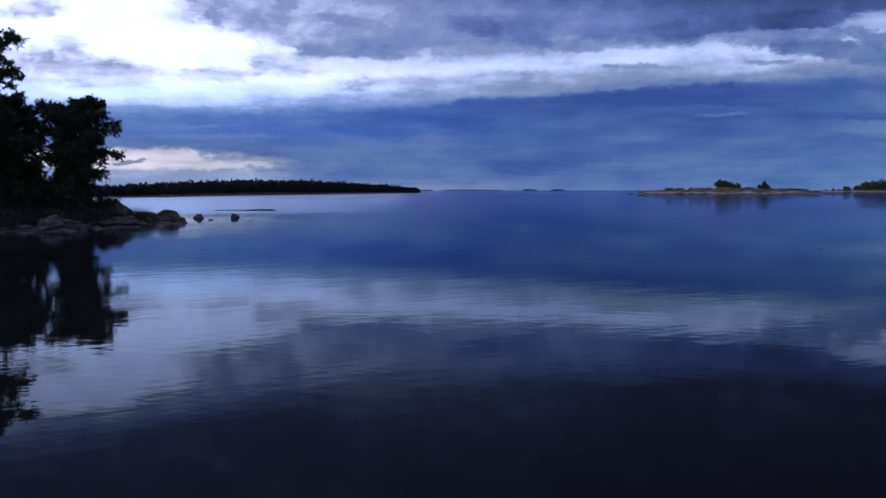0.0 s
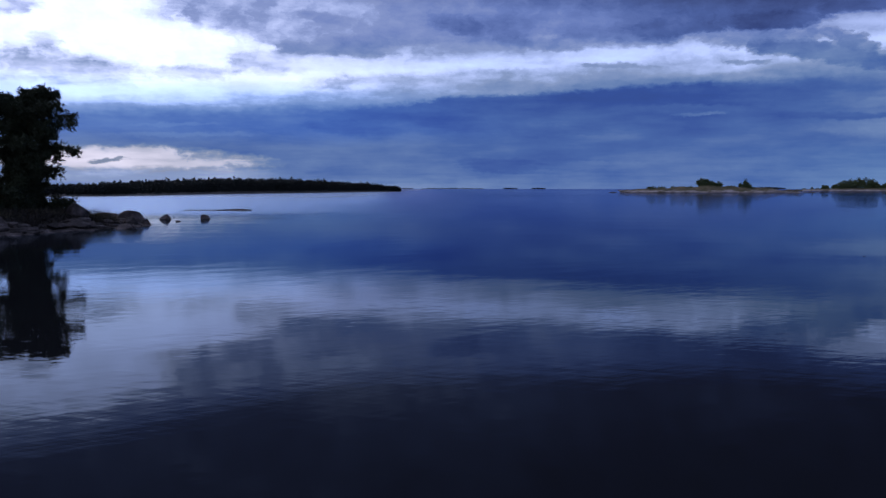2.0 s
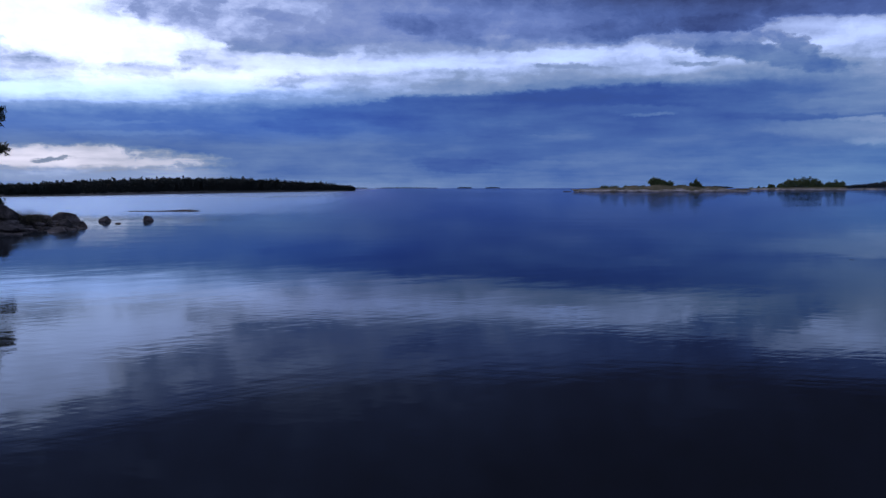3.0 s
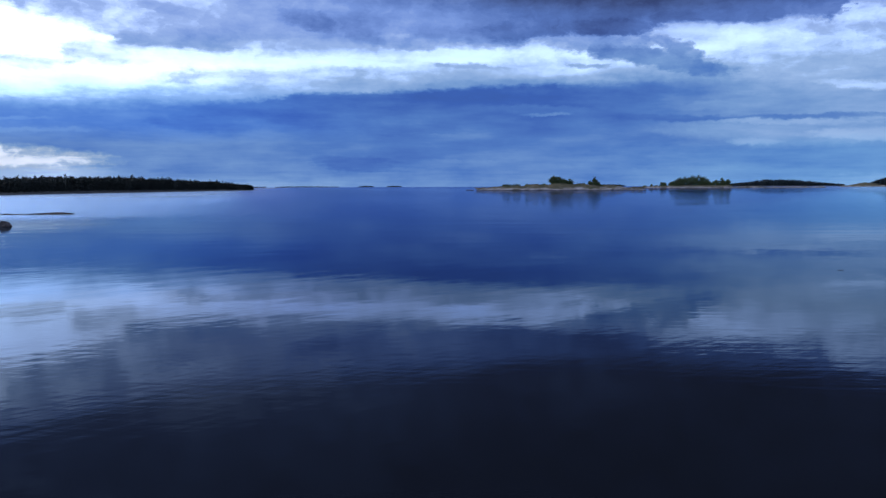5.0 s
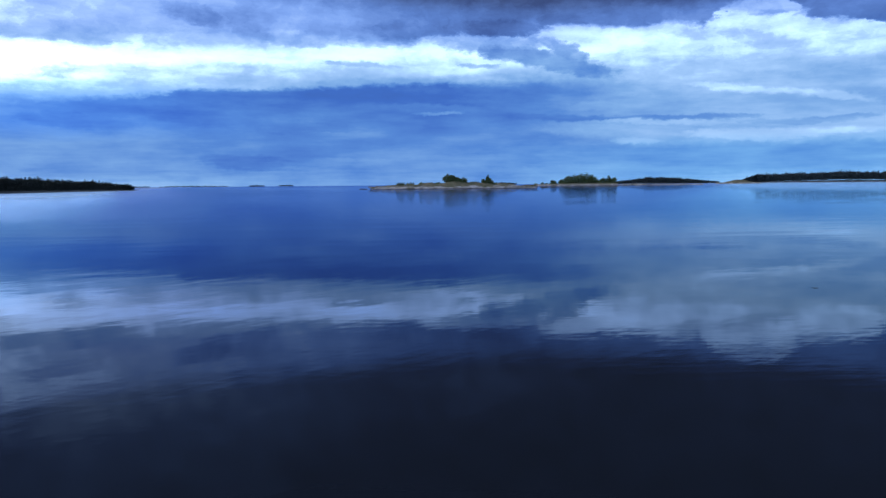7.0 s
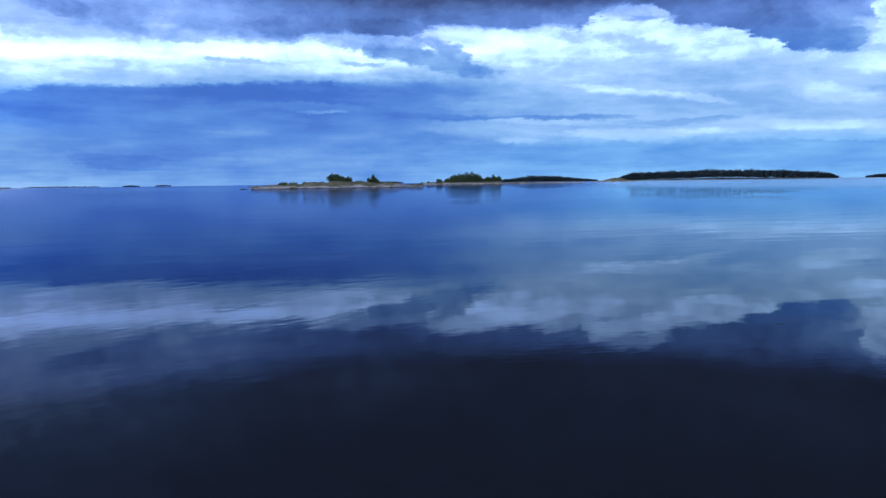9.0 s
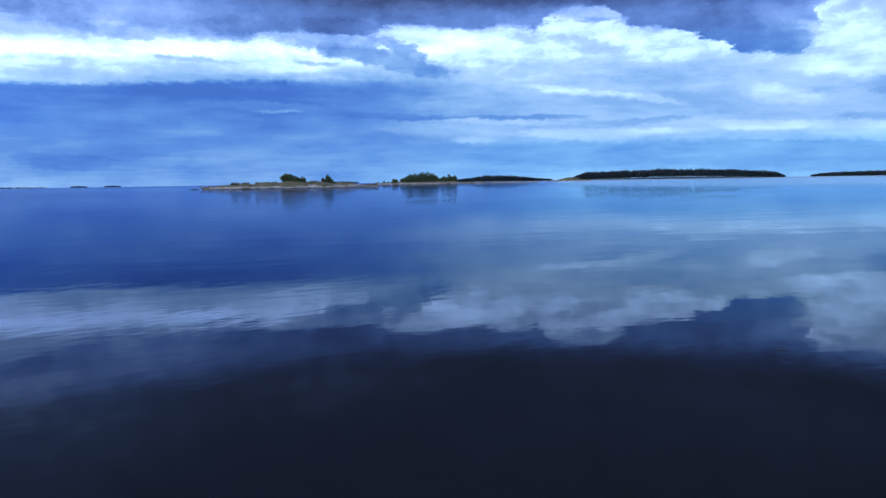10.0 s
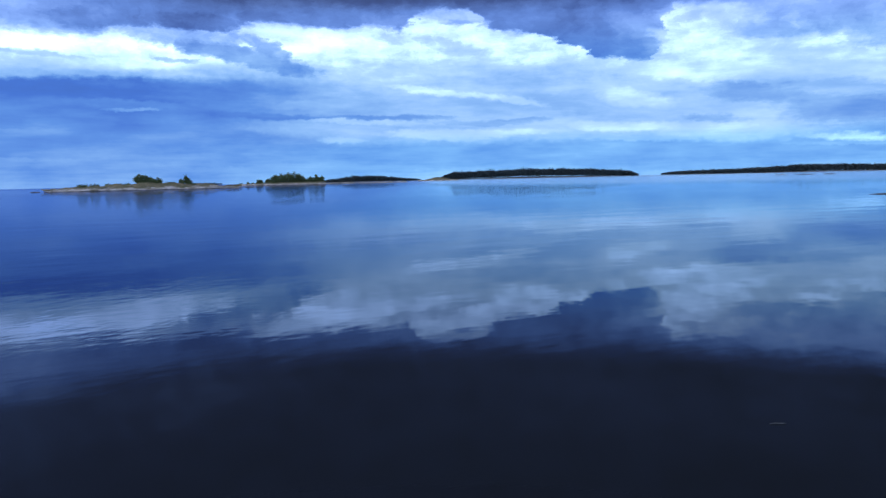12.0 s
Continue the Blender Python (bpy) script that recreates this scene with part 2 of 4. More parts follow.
level = clouds(level, WEST_HIGH + AHEAD_HIGH + TONGUE_AND_GAP + EAST_HIGH)

# the deck darkens and closes overhead
lifted = wmath("SUBTRACT", bel, wmath("ADD", wsmooth(baz, -25.0, -3.0, 2.8, 0.0), wsmooth(baz, 8.0, 26.0, 0.0, -1.15)))
closing = wsmooth(lifted, 12.3, 15.0)
level = node(wt, "ShaderNodeMix", _0=closing, _2=level, _3=by_azimuth(OVERHEAD)).outputs[0]
# streaks in the low layers and billows in the deck
level = wmath("MULTIPLY_ADD", streak, wsmooth(bel, 8.0, 11.0, 0.20, 0.08), level)
level = wmath("MULTIPLY_ADD", billow, wsmooth(bel, 2.0, 9.5, 0.16, 0.42), level)
level = wmath("MULTIPLY_ADD", puff, wsmooth(bel, 5.0, 9.5, 0.06, 0.34), level)
mass = wmath("SUBTRACT", wnoise(plane, 0.55, 6, 0.6, 9).outputs["Fac"], 0.5)
level = wmath("MULTIPLY_ADD", mass, wsmooth(bel, 11.5, 15.0, 0.0, 0.7), level)
drift = wmath("SUBTRACT", wnoise(flat, 0.55, 3, 0.5, 11).outputs["Fac"], 0.5)
level = wmath("MULTIPLY_ADD", drift, wsmooth(bel, 7.0, 9.0, 0.30, 0.0), level)
# the unseen zenith is raised to add fill light on the shores
level = wmath("ADD", level, wsmooth(elev, 30.0, 55.0, 0.0, 0.42))

# half the radiance by cloud brightness: low blue layers, the higher grey deck, and the dark deck overhead
LOW = [(0.0, (0.026, 0.06, 0.20)), (0.30, (0.033, 0.092, 0.34)), (0.44, (0.060, 0.148, 0.405)), (0.60, (0.134, 0.25, 0.485)), (0.76, (0.255, 0.38, 0.61)), (0.90, (0.42, 0.52, 0.69))]
HIGH = [(0.0, (0.018, 0.03, 0.10)), (0.25, (0.030, 0.057, 0.185)), (0.45, (0.070, 0.134, 0.37)), (0.60, (0.14, 0.235, 0.54)), (0.76, (0.255, 0.365, 0.65)), (0.90, (0.42, 0.52, 0.70))]
OVER = [(0.0, (0.010, 0.014, 0.034)), (0.25, (0.028, 0.041, 0.104)), (0.45, (0.060, 0.095, 0.22)), (0.60, (0.14, 0.20, 0.36)), (0.90, (0.40, 0.48, 0.65))]
tone = node(wt, "ShaderNodeMix", data="RGBA", _0=wsmooth(bel, 8.0, 11.5), _6=wramp(level, LOW), _7=wramp(level, HIGH)).outputs[2]
tone = node(wt, "ShaderNodeMix", data="RGBA", _0=wsmooth(lifted, 12.7, 15.0), _6=tone, _7=wramp(level, OVER)).outputs[2]
# bright gaps are brighter than paper white
over = wmath("MAXIMUM", wmath("SUBTRACT", level, 0.74), 0.0)
tone = node(wt, "ShaderNodeVectorMath", op="MULTIPLY_ADD", _0=node(wt, "ShaderNodeCombineXYZ", _0=over, _1=over, _2=over).outputs[0], _1=(0.60, 1.20, 2.9), _2=tone).outputs[0]
sunset = wmath("MULTIPLY", over, wsmooth(baz, 8.0, -14.0))
tone = node(wt, "ShaderNodeVectorMath", op="MULTIPLY_ADD", _0=node(wt, "ShaderNodeCombineXYZ", _0=sunset, _1=sunset, _2=sunset).outputs[0], _1=(0.95, 0.85, 0.5), _2=tone).outputs[0]
# the last warm light under the cloud in the west
tone = node(wt, "ShaderNodeMix", data="RGBA", mode="MULTIPLY", _0=glow, _6=tone, _7=(1.16, 0.98, 0.80, 1)).outputs[2]
# the rain-blue layer under the western gap
veil = wmath("MULTIPLY", wmath("MULTIPLY", wsmooth(baz, 12.0, -10.0), wsmooth(bel, 2.8, 4.4)), wsmooth(bel, 8.0, 6.4))
tone = node(wt, "ShaderNodeMix", data="RGBA", mode="MULTIPLY", _0=veil, _6=tone, _7=(0.86, 1.02, 1.20, 1)).outputs[2]
# clear blue air low in the east
air = wmath("MULTIPLY", wsmooth(baz, 16.0, 40.0), wsmooth(bel, 3.6, 2.2))
tone = node(wt, "ShaderNodeMix", data="RGBA", mode="MULTIPLY", _0=air, _6=tone, _7=(0.80, 0.99, 1.03, 1)).outputs[2]
# below the horizon: the dark sea goes on
tone = node(wt, "ShaderNodeMix", data="RGBA", _0=wsmooth(elev, -0.6, -0.1), _6=(0.015, 0.03, 0.09, 1), _7=tone).outputs[2]
clear = wt.nodes.new("ShaderNodeTexSky")
clear.sky_type, clear.sun_disc = "NISHITA", False
clear.sun_elevation, clear.sun_rotation = radians(4), radians(-50)
open_sky = node(wt, "ShaderNodeBackground", _0=clear.outputs[0], _1=0.05)
deck = node(wt, "ShaderNodeBackground", _0=tone, _1=2.0)
both = node(wt, "ShaderNodeMixShader", _0=0.96, _1=open_sky.outputs[0], _2=deck.outputs[0])
wt.links.new(both.outputs[0], wt.nodes.new("ShaderNodeOutputWorld").inputs[0])

sun = new("sun", bpy.data.lights.new("sun", "SUN"))
sun.data.energy, sun.data.angle, sun.data.color = 0.9, radians(15), (1.0, 0.86, 0.72)
sun.matrix_world = look((-50 * math.sin(radians(50)), 50 * math.cos(radians(50)), 15), (0, 0, 0))

# ---------------------------------------------------------------- materials
def material(name, build):
    m = bpy.data.materials.new(name)
    m.use_nodes = True
    tree = m.node_tree
    build(tree, tree.nodes["Principled BSDF"])
    return m


def tex(tree, scale, detail=4.0, rough=0.55, stretch=(1, 1, 1)):
    at = tree.nodes.new("ShaderNodeTexCoord").outputs["Object"]
    at = node(tree, "ShaderNodeVectorMath", op="MULTIPLY", _0=at, _1=stretch).outputs[0]
    n = node(tree, "ShaderNodeTexNoise", _0=at)
    n.inputs["Scale"].default_value, n.inputs["Detail"].default_value, n.inputs["Roughness"].default_value = scale, detail, rough
    return n.outputs["Fac"]


def ramp(tree, fac, stops):
    n = node(tree, "ShaderNodeValToRGB", _0=fac)
    while len(n.color_ramp.elements) < len(stops):
        n.color_ramp.elements.new(0.5)
    for e, (at, value) in zip(n.color_ramp.elements, stops):
        e.position, e.color = at, (*value, 1)
    return n.outputs[0]


def bump(tree, shader, height, distance, strength=1.0):
    b = tree.nodes.new("ShaderNodeBump")
    b.inputs["Strength"].default_value, b.inputs["Distance"].default_value = strength, distance
    tree.links.new(height, b.inputs["Height"])
    tree.links.new(b.outputs[0], shader.inputs["Normal"])
    return b


def water_nodes(tree, s):
    where = tree.nodes.new("ShaderNodeTexCoord").outputs["Object"]
    away = node(tree, "ShaderNodeVectorMath", op="DISTANCE", _0=where, _1=(-25, 50, 0)).outputs["Value"]
    turned = tree.nodes.new("ShaderNodeVectorRotate")
    turned.rotation_type = "Z_AXIS"
    tree.links.new(where, turned.inputs["Vector"])
    turned.inputs["Angle"].default_value = radians(-30)

    def waves(scale, detail, rough, stretch):
        at = node(tree, "ShaderNodeVectorMath", op="MULTIPLY", _0=turned.outputs[0], _1=stretch).outputs[0]
        n = node(tree, "ShaderNodeTexNoise", _0=at)
        n.inputs["Scale"].default_value, n.inputs["Detail"].default_value, n.inputs["Roughness"].default_value = scale, detail, rough
        return n.outputs["Fac"]

    fine = waves(2.4, 3, 0.5, (0.45, 1.5, 1.0))
    swell = waves(0.40, 3, 0.5, (0.75, 1.4, 1.0))
    across = tree.nodes.new("ShaderNodeVectorRotate")
    across.rotation_type = "Z_AXIS"
    tree.links.new(where, across.inputs["Vector"])
    across.inputs["Angle"].default_value = radians(18)
    long = node(tree, "ShaderNodeTexNoise", _0=node(tree, "ShaderNodeVectorMath", op="MULTIPLY", _0=across.outputs[0], _1=(0.4, 1.5, 1.0)).outputs[0])
    long.inputs["Scale"].default_value, long.inputs["Detail"].default_value, long.inputs["Roughness"].default_value = 0.16, 4, 0.55
    ripple = node(tree, "ShaderNodeTexNoise", _0=node(tree, "ShaderNodeVectorMath", op="MULTIPLY", _0=across.outputs[0], _1=(0.35, 1.5, 1.0)).outputs[0])
    ripple.inputs["Scale"].default_value, ripple.inputs["Detail"].default_value, ripple.inputs["Roughness"].default_value = 2.6, 3, 0.5
    fine = node(tree, "ShaderNodeMath", op="ADD", _0=fine, _1=ripple.outputs["Fac"]).outputs[0]
    calm = waves(0.035, 4, 0.55, (0.6, 1.6, 1.0))
    # ripples: weak patches in the lee of the point, stronger on the open water, most to the west where a breeze is
    open_water = node(tree, "ShaderNodeMapRange", interp="SMOOTHSTEP", _0=away, _1=60.0, _2=330.0, _3=0.0, _4=1.0).outputs[0]
    patch = node(tree, "ShaderNodeMapRange", interp="SMOOTHSTEP", _0=calm, _1=0.40, _2=0.58, _3=0.22, _4=1.0).outputs[0]
    breeze = node(tree, "ShaderNodeMapRange", interp="SMOOTHSTEP", _0=node(tree, "ShaderNodeSeparateXYZ", _0=where).outputs[0], _1=140.0, _2=0.0, _3=0.0, _4=1.0).outputs[0]
    breeze = node(tree, "ShaderNodeMath", op="MULTIPLY", _0=breeze, _1=open_water).outputs[0]
    open_water = node(tree, "ShaderNodeMath", op="MULTIPLY_ADD", _0=breeze, _1=2.0, _2=open_water).outputs[0]
    sound = node(tree, "ShaderNodeMapRange", interp="SMOOTHSTEP", _0=away, _1=800.0, _2=1900.0, _3=0.0, _4=1.2).outputs[0]
    rippled = node(tree, "ShaderNodeSeparateXYZ", _0=where)
    outside = node(tree, "ShaderNodeMapRange", interp="SMOOTHSTEP", _0=rippled.outputs[1], _1=72.0, _2=115.0, _3=0.0, _4=0.22).outputs[0]
    outside = node(tree, "ShaderNodeMath", op="MULTIPLY", _0=outside, _1=node(tree, "ShaderNodeMapRange", interp="SMOOTHSTEP", _0=rippled.outputs[0], _1=40.0, _2=-40.0, _3=0.0, _4=1.0).outputs[0]).outputs[0]
    lee = node(tree, "ShaderNodeMapRange", interp="SMOOTHSTEP", _0=rippled.outputs[0], _1=-11.0, _2=-19.0, _3=0.0, _4=0.06).outputs[0]
    lee = node(tree, "ShaderNodeMath", op="MULTIPLY", _0=lee, _1=node(tree, "ShaderNodeMapRange", interp="SMOOTHSTEP", _0=rippled.outputs[1], _1=46.0, _2=58.0, _3=0.0, _4=1.0).outputs[0]).outputs[0]
    lee = node(tree, "ShaderNodeMath", op="MULTIPLY", _0=lee, _1=patch).outputs[0]
    outside = node(tree, "ShaderNodeMath", op="MAXIMUM", _0=outside, _1=lee).outputs[0]
    open_water = node(tree, "ShaderNodeMath", op="ADD", _0=sound, _1=open_water).outputs[0]
    reach = node(tree, "ShaderNodeMath", op="MULTIPLY_ADD", _0=open_water, _1=4.0, _2=1.0).outputs[0]
    reach = node(tree, "ShaderNodeMath", op="MULTIPLY_ADD", _0=lee, _1=60.0, _2=reach).outputs[0]
    gain = node(tree, "ShaderNodeMath", op="MULTIPLY", _0=patch, _1=reach).outputs[0]
    fine = node(tree, "ShaderNodeMath", op="MULTIPLY", _0=fine, _1=gain).outputs[0]
    sheltered = node(tree, "ShaderNodeVectorMath", op="DISTANCE", _0=where, _1=(3, 14, 0)).outputs["Value"]
    sheltered = node(tree, "ShaderNodeMapRange", interp="SMOOTHSTEP", _0=sheltered, _1=22.0, _2=75.0, _3=0.04, _4=1.0).outputs[0]
    b3 = tree.nodes.new("ShaderNodeBump")
    b3.inputs["Distance"].default_value = 0.022
    tree.links.new(node(tree, "ShaderNodeMath", op="MULTIPLY", _0=long.outputs["Fac"], _1=sheltered).outputs[0], b3.inputs["Height"])
    b2 = tree.nodes.new("ShaderNodeBump")
    tree.links.new(b3.outputs[0], b2.inputs["Normal"])
    b2.inputs["Distance"].default_value = 0.006
    tree.links.new(swell, b2.inputs["Height"])
    b = tree.nodes.new("ShaderNodeBump")
    b.inputs["Distance"].default_value = 0.0019
    tree.links.new(fine, b.inputs["Height"])
    tree.links.new(b2.outputs[0], b.inputs["Normal"])
    sheen = node(tree, "ShaderNodeFresnel", _0=1.15)
    tree.links.new(b.outputs[0], sheen.inputs["Normal"])
    gloss = tree.nodes.new("ShaderNodeBsdfGlossy")
    # reflections are darkened through the tint straight ahead, left lighter on either side
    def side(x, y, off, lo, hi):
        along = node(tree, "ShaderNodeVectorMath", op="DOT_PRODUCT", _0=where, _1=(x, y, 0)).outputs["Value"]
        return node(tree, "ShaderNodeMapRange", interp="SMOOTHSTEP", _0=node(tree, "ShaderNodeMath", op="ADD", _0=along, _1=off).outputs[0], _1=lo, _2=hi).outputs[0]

    undimmed = node(tree, "ShaderNodeMath", op="MAXIMUM", _0=side(1.0, -0.85, 17.5, -25.0, 10.0), _1=side(-1.0, -0.05, 0.0, -6.0, 8.0)).outputs[0]
    mirror = node(tree, "ShaderNodeMix", data="RGBA", _0=undimmed, _6=(0.51, 0.58, 0.79, 1), _7=(0.78, 0.90, 1.0, 1)).outputs[2]
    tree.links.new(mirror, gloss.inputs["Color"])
    tree.links.new(b.outputs[0], gloss.inputs["Normal"])
    blur = node(tree, "ShaderNodeMath", op="MULTIPLY_ADD", _0=open_water, _1=0.02, _2=0.004).outputs[0]
    eastern = node(tree, "ShaderNodeMath", op="MULTIPLY_ADD", _0=rippled.outputs[1], _1=-0.70, _2=rippled.outputs[0]).outputs[0]
    eastern = node(tree, "ShaderNodeMapRange", interp="SMOOTHSTEP", _0=eastern, _1=0.0, _2=90.0, _3=0.0, _4=0.12).outputs[0]
    eastern = node(tree, "ShaderNodeMath", op="MULTIPLY", _0=eastern, _1=node(tree, "ShaderNodeMapRange", interp="SMOOTHSTEP", _0=away, _1=180.0, _2=420.0, _3=0.0, _4=1.0).outputs[0]).outputs[0]
    blur = node(tree, "ShaderNodeMath", op="ADD", _0=blur, _1=eastern).outputs[0]
    blur = node(tree, "ShaderNodeMath", op="MULTIPLY_ADD", _0=sound, _1=0.05, _2=blur).outputs[0]
    tree.links.new(node(tree, "ShaderNodeMath", op="ADD", _0=blur, _1=outside).outputs[0], gloss.inputs["Roughness"])
    deep = tree.nodes.new("ShaderNodeBsdfDiffuse")
    deep.inputs["Color"].default_value = (0.014, 0.015, 0.017, 1)
    both = node(tree, "ShaderNodeMixShader", _0=sheen.outputs[0], _1=deep.outputs[0], _2=gloss.outputs[0])
    tree.nodes.remove(s)
    tree.links.new(both.outputs[0], tree.nodes["Material Output"].inputs["Surface"])


def rock_nodes(tree, s):
    grain = tex(tree, 9, 6, 0.65)
    patches = tex(tree, 0.9, 5, 0.6)
    base = ramp(tree, patches, [(0.32, (0.034, 0.025, 0.021)), (0.50, (0.092, 0.070, 0.060)), (0.66, (0.23, 0.18, 0.158))])
    shade = node(tree, "ShaderNodeMapRange", _0=tree.nodes.new("ShaderNodeObjectInfo").outputs["Random"], _3=0.45, _4=1.3).outputs[0]
    base = node(tree, "ShaderNodeMix", data="RGBA", mode="MULTIPLY", _0=1.0, _6=base, _7=shade).outputs[2]
    speck = ramp(tree, grain, [(0.35, (0.55, 0.55, 0.55)), (0.6, (1.1, 1.1, 1.1))])
    s.inputs["Roughness"].default_value = 0.8
    tree.links.new(node(tree, "ShaderNodeMix", data="RGBA", mode="MULTIPLY", _0=0.8, _6=base, _7=speck).outputs[2], s.inputs["Base Color"])
    bump(tree, s, grain, 0.04)


def skerry_nodes(tree, s):
    z = node(tree, "ShaderNodeSeparateXYZ", _0=tree.nodes.new("ShaderNodeNewGeometry").outputs["Position"]).outputs[2]
    patches, grain = tex(tree, 0.13, 7, 0.72, (1, 1, 3)), tex(tree, 0.17, 7, 0.78, (1, 1, 2.5))
    rock = ramp(tree, grain, [(0.38, (0.10, 0.08, 0.07)), (0.46, (0.36, 0.29, 0.25)), (0.58, (0.70, 0.60, 0.54))])
    heath = ramp(tree, grain, [(0.36, (0.05, 0.06, 0.02)), (0.5, (0.15, 0.12, 0.05)), (0.62, (0.27, 0.19, 0.10))])
    grown = node(tree, "ShaderNodeMath", op="MULTIPLY_ADD", _0=z, _1=0.10, _2=patches).outputs[0]
    mask = node(tree, "ShaderNodeMapRange", interp="SMOOTHSTEP", _0=grown, _1=0.56, _2=0.70).outputs[0]
    top = node(tree, "ShaderNodeMix", data="RGBA", _0=mask, _6=rock, _7=heath).outputs[2]
    wet = node(tree, "ShaderNodeMapRange", _0=z, _1=0.15, _2=0.55, _3=0.22, _4=1.0).outputs[0]
    tree.links.new(node(tree, "ShaderNodeMix", data="RGBA", mode="MULTIPLY", _0=1.0, _6=top, _7=wet).outputs[2], s.inputs["Base Color"])
    s.inputs["Roughness"].default_value = 0.85
    bump(tree, s, grain, 0.3)


def simple(dark, light, scale, rough=0.75, relief=0.0):
    def build(tree, s):
        fac = tex(tree, scale, 4, 0.6)
        tree.links.new(ramp(tree, fac, [(0.3, dark), (0.7, light)]), s.inputs["Base Color"])
        s.inputs["Roughness"].default_value = rough
        if relief:
            bump(tree, s, fac, relief)
    return build


def leaf_nodes(dark, light):
    def build(tree, s):
        rnd = tree.nodes.new("ShaderNodeNewGeometry").outputs["Random Per Island"]
        tree.links.new(ramp(tree, rnd, [(0.0, dark), (1.0, light)]), s.inputs["Base Color"])
        s.inputs["Roughness"].default_value = 0.6
    return build


WATER = material("sea_water", water_nodes)
ROCK = material("granite", rock_nodes)
SKERRY = material("skerry_ground", skerry_nodes)
SOIL = material("shore_soil", simple((0.016, 0.013, 0.009), (0.05, 0.038, 0.026), 1.4, 0.9, 0.05))
BARK = material("pine_bark", simple((0.05, 0.035, 0.028), (0.19, 0.11, 0.07), 5, 0.9, 0.03))
NEEDLE = material("pine_needles", leaf_nodes((0.040, 0.050, 0.022), (0.095, 0.105, 0.042)))
LEAF = material("shrub_leaves", leaf_nodes((0.05, 0.08, 0.024), (0.16, 0.19, 0.06)))
GRASS = material("shore_grass", leaf_nodes((0.07, 0.06, 0.03), (0.20, 0.16, 0.08)))
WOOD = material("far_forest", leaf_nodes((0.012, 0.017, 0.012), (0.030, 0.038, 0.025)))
# the blue of distant haze is mixed into these leaf colours
HAZE_WOOD = material("hazed_forest", leaf_nodes((0.030, 0.042, 0.048), (0.06, 0.078, 0.078)))
FAR = material("far_shore", simple((0.07, 0.066, 0.06), (0.24, 0.22, 0.205), 0.05, 0.9))
DRIFT = material("driftwood", simple((0.06, 0.055, 0.05), (0.13, 0.12, 0.11), 30, 0.8))
HEATH = material("heath", leaf_nodes((0.016, 0.014, 0.008), (0.055, 0.036, 0.02)))
SCRUB = material("scrub_leaves", leaf_nodes((0.022, 0.032, 0.012), (0.06, 0.072, 0.025)))

# ---------------------------------------------------------------- building blocks
def mesh_from(name, verts, faces, mat, smooth=False):
    me = bpy.data.meshes.new(name)
    me.from_pydata([tuple(v) for v in verts], [], [tuple(f) for f in faces])
    me.materials.append(mat)
    if smooth:
        me.polygons.foreach_set("use_smooth", [True] * len(me.polygons))
    me.update()
    return me


def tri_mesh(name, pts, mat):
    """A mesh of loose triangles, pts in the shape (n, 3, 3)."""
    n = len(pts)
    me = bpy.data.meshes.new(name)
    me.vertices.add(n * 3)
    me.vertices.foreach_set("co", np.asarray(pts, dtype=np.float32).reshape(-1))
    me.loops.add(n * 3)
    me.loops.foreach_set("vertex_index", np.arange(n * 3, dtype=np.int32))
    me.polygons.add(n)
    me.polygons.foreach_set("loop_start", np.arange(0, n * 3, 3, dtype=np.int32))
    me.materials.append(mat)
    me.update(calc_edges=True)
    return me


def part(name, me, parent, label=""):
    ob = new(name, me)
    ob.parent = parent
    return tagged(ob, label)


def blades(rng, centres, length, width, up=0.0):
    """Thin triangles that start at centres and point every way; up lifts them."""
    n = len(centres)
    d = rng.normal(size=(n, 3))
    d[:, 2] += up
    d /= np.linalg.norm(d, axis=1)[:, None]
    side = np.cross(d, rng.normal(size=(n, 3)))
    side /= np.linalg.norm(side, axis=1)[:, None] + 1e-9
    ln = length * rng.uniform(0.6, 1.3, n)[:, None]
    w = width * rng.uniform(0.6, 1.3, n)[:, None] / 2
    return np.stack([centres - side * w, centres + side * w, centres + d * ln], 1)


def tube(points, radii, sides=7):
    verts, faces = [], []
    for k, (p, r) in enumerate(zip(points, radii)):
        a = Vector(points[min(k + 1, len(points) - 1)]) - Vector(points[max(k - 1, 0)])
        q = a.to_track_quat("Z", "Y")
        for j in range(sides):
            t = 2 * math.pi * j / sides
            verts.append(Vector(p) + q @ Vector((r * math.cos(t), r * math.sin(t), 0)))
        if k:
            for j in range(sides):
                a0, a1 = (k - 1) * sides + j, (k - 1) * sides + (j + 1) % sides
                faces.append((a0, a1, a1 + sides, a0 + sides))
    faces.append(tuple(range(len(verts) - sides, len(verts))))
    return verts, faces


def joined(tubes):
    verts, faces = [], []
    for v, f in tubes:
        n = len(verts)
        verts += v
        faces += [tuple(i + n for i in face) for face in f]
    return verts, faces


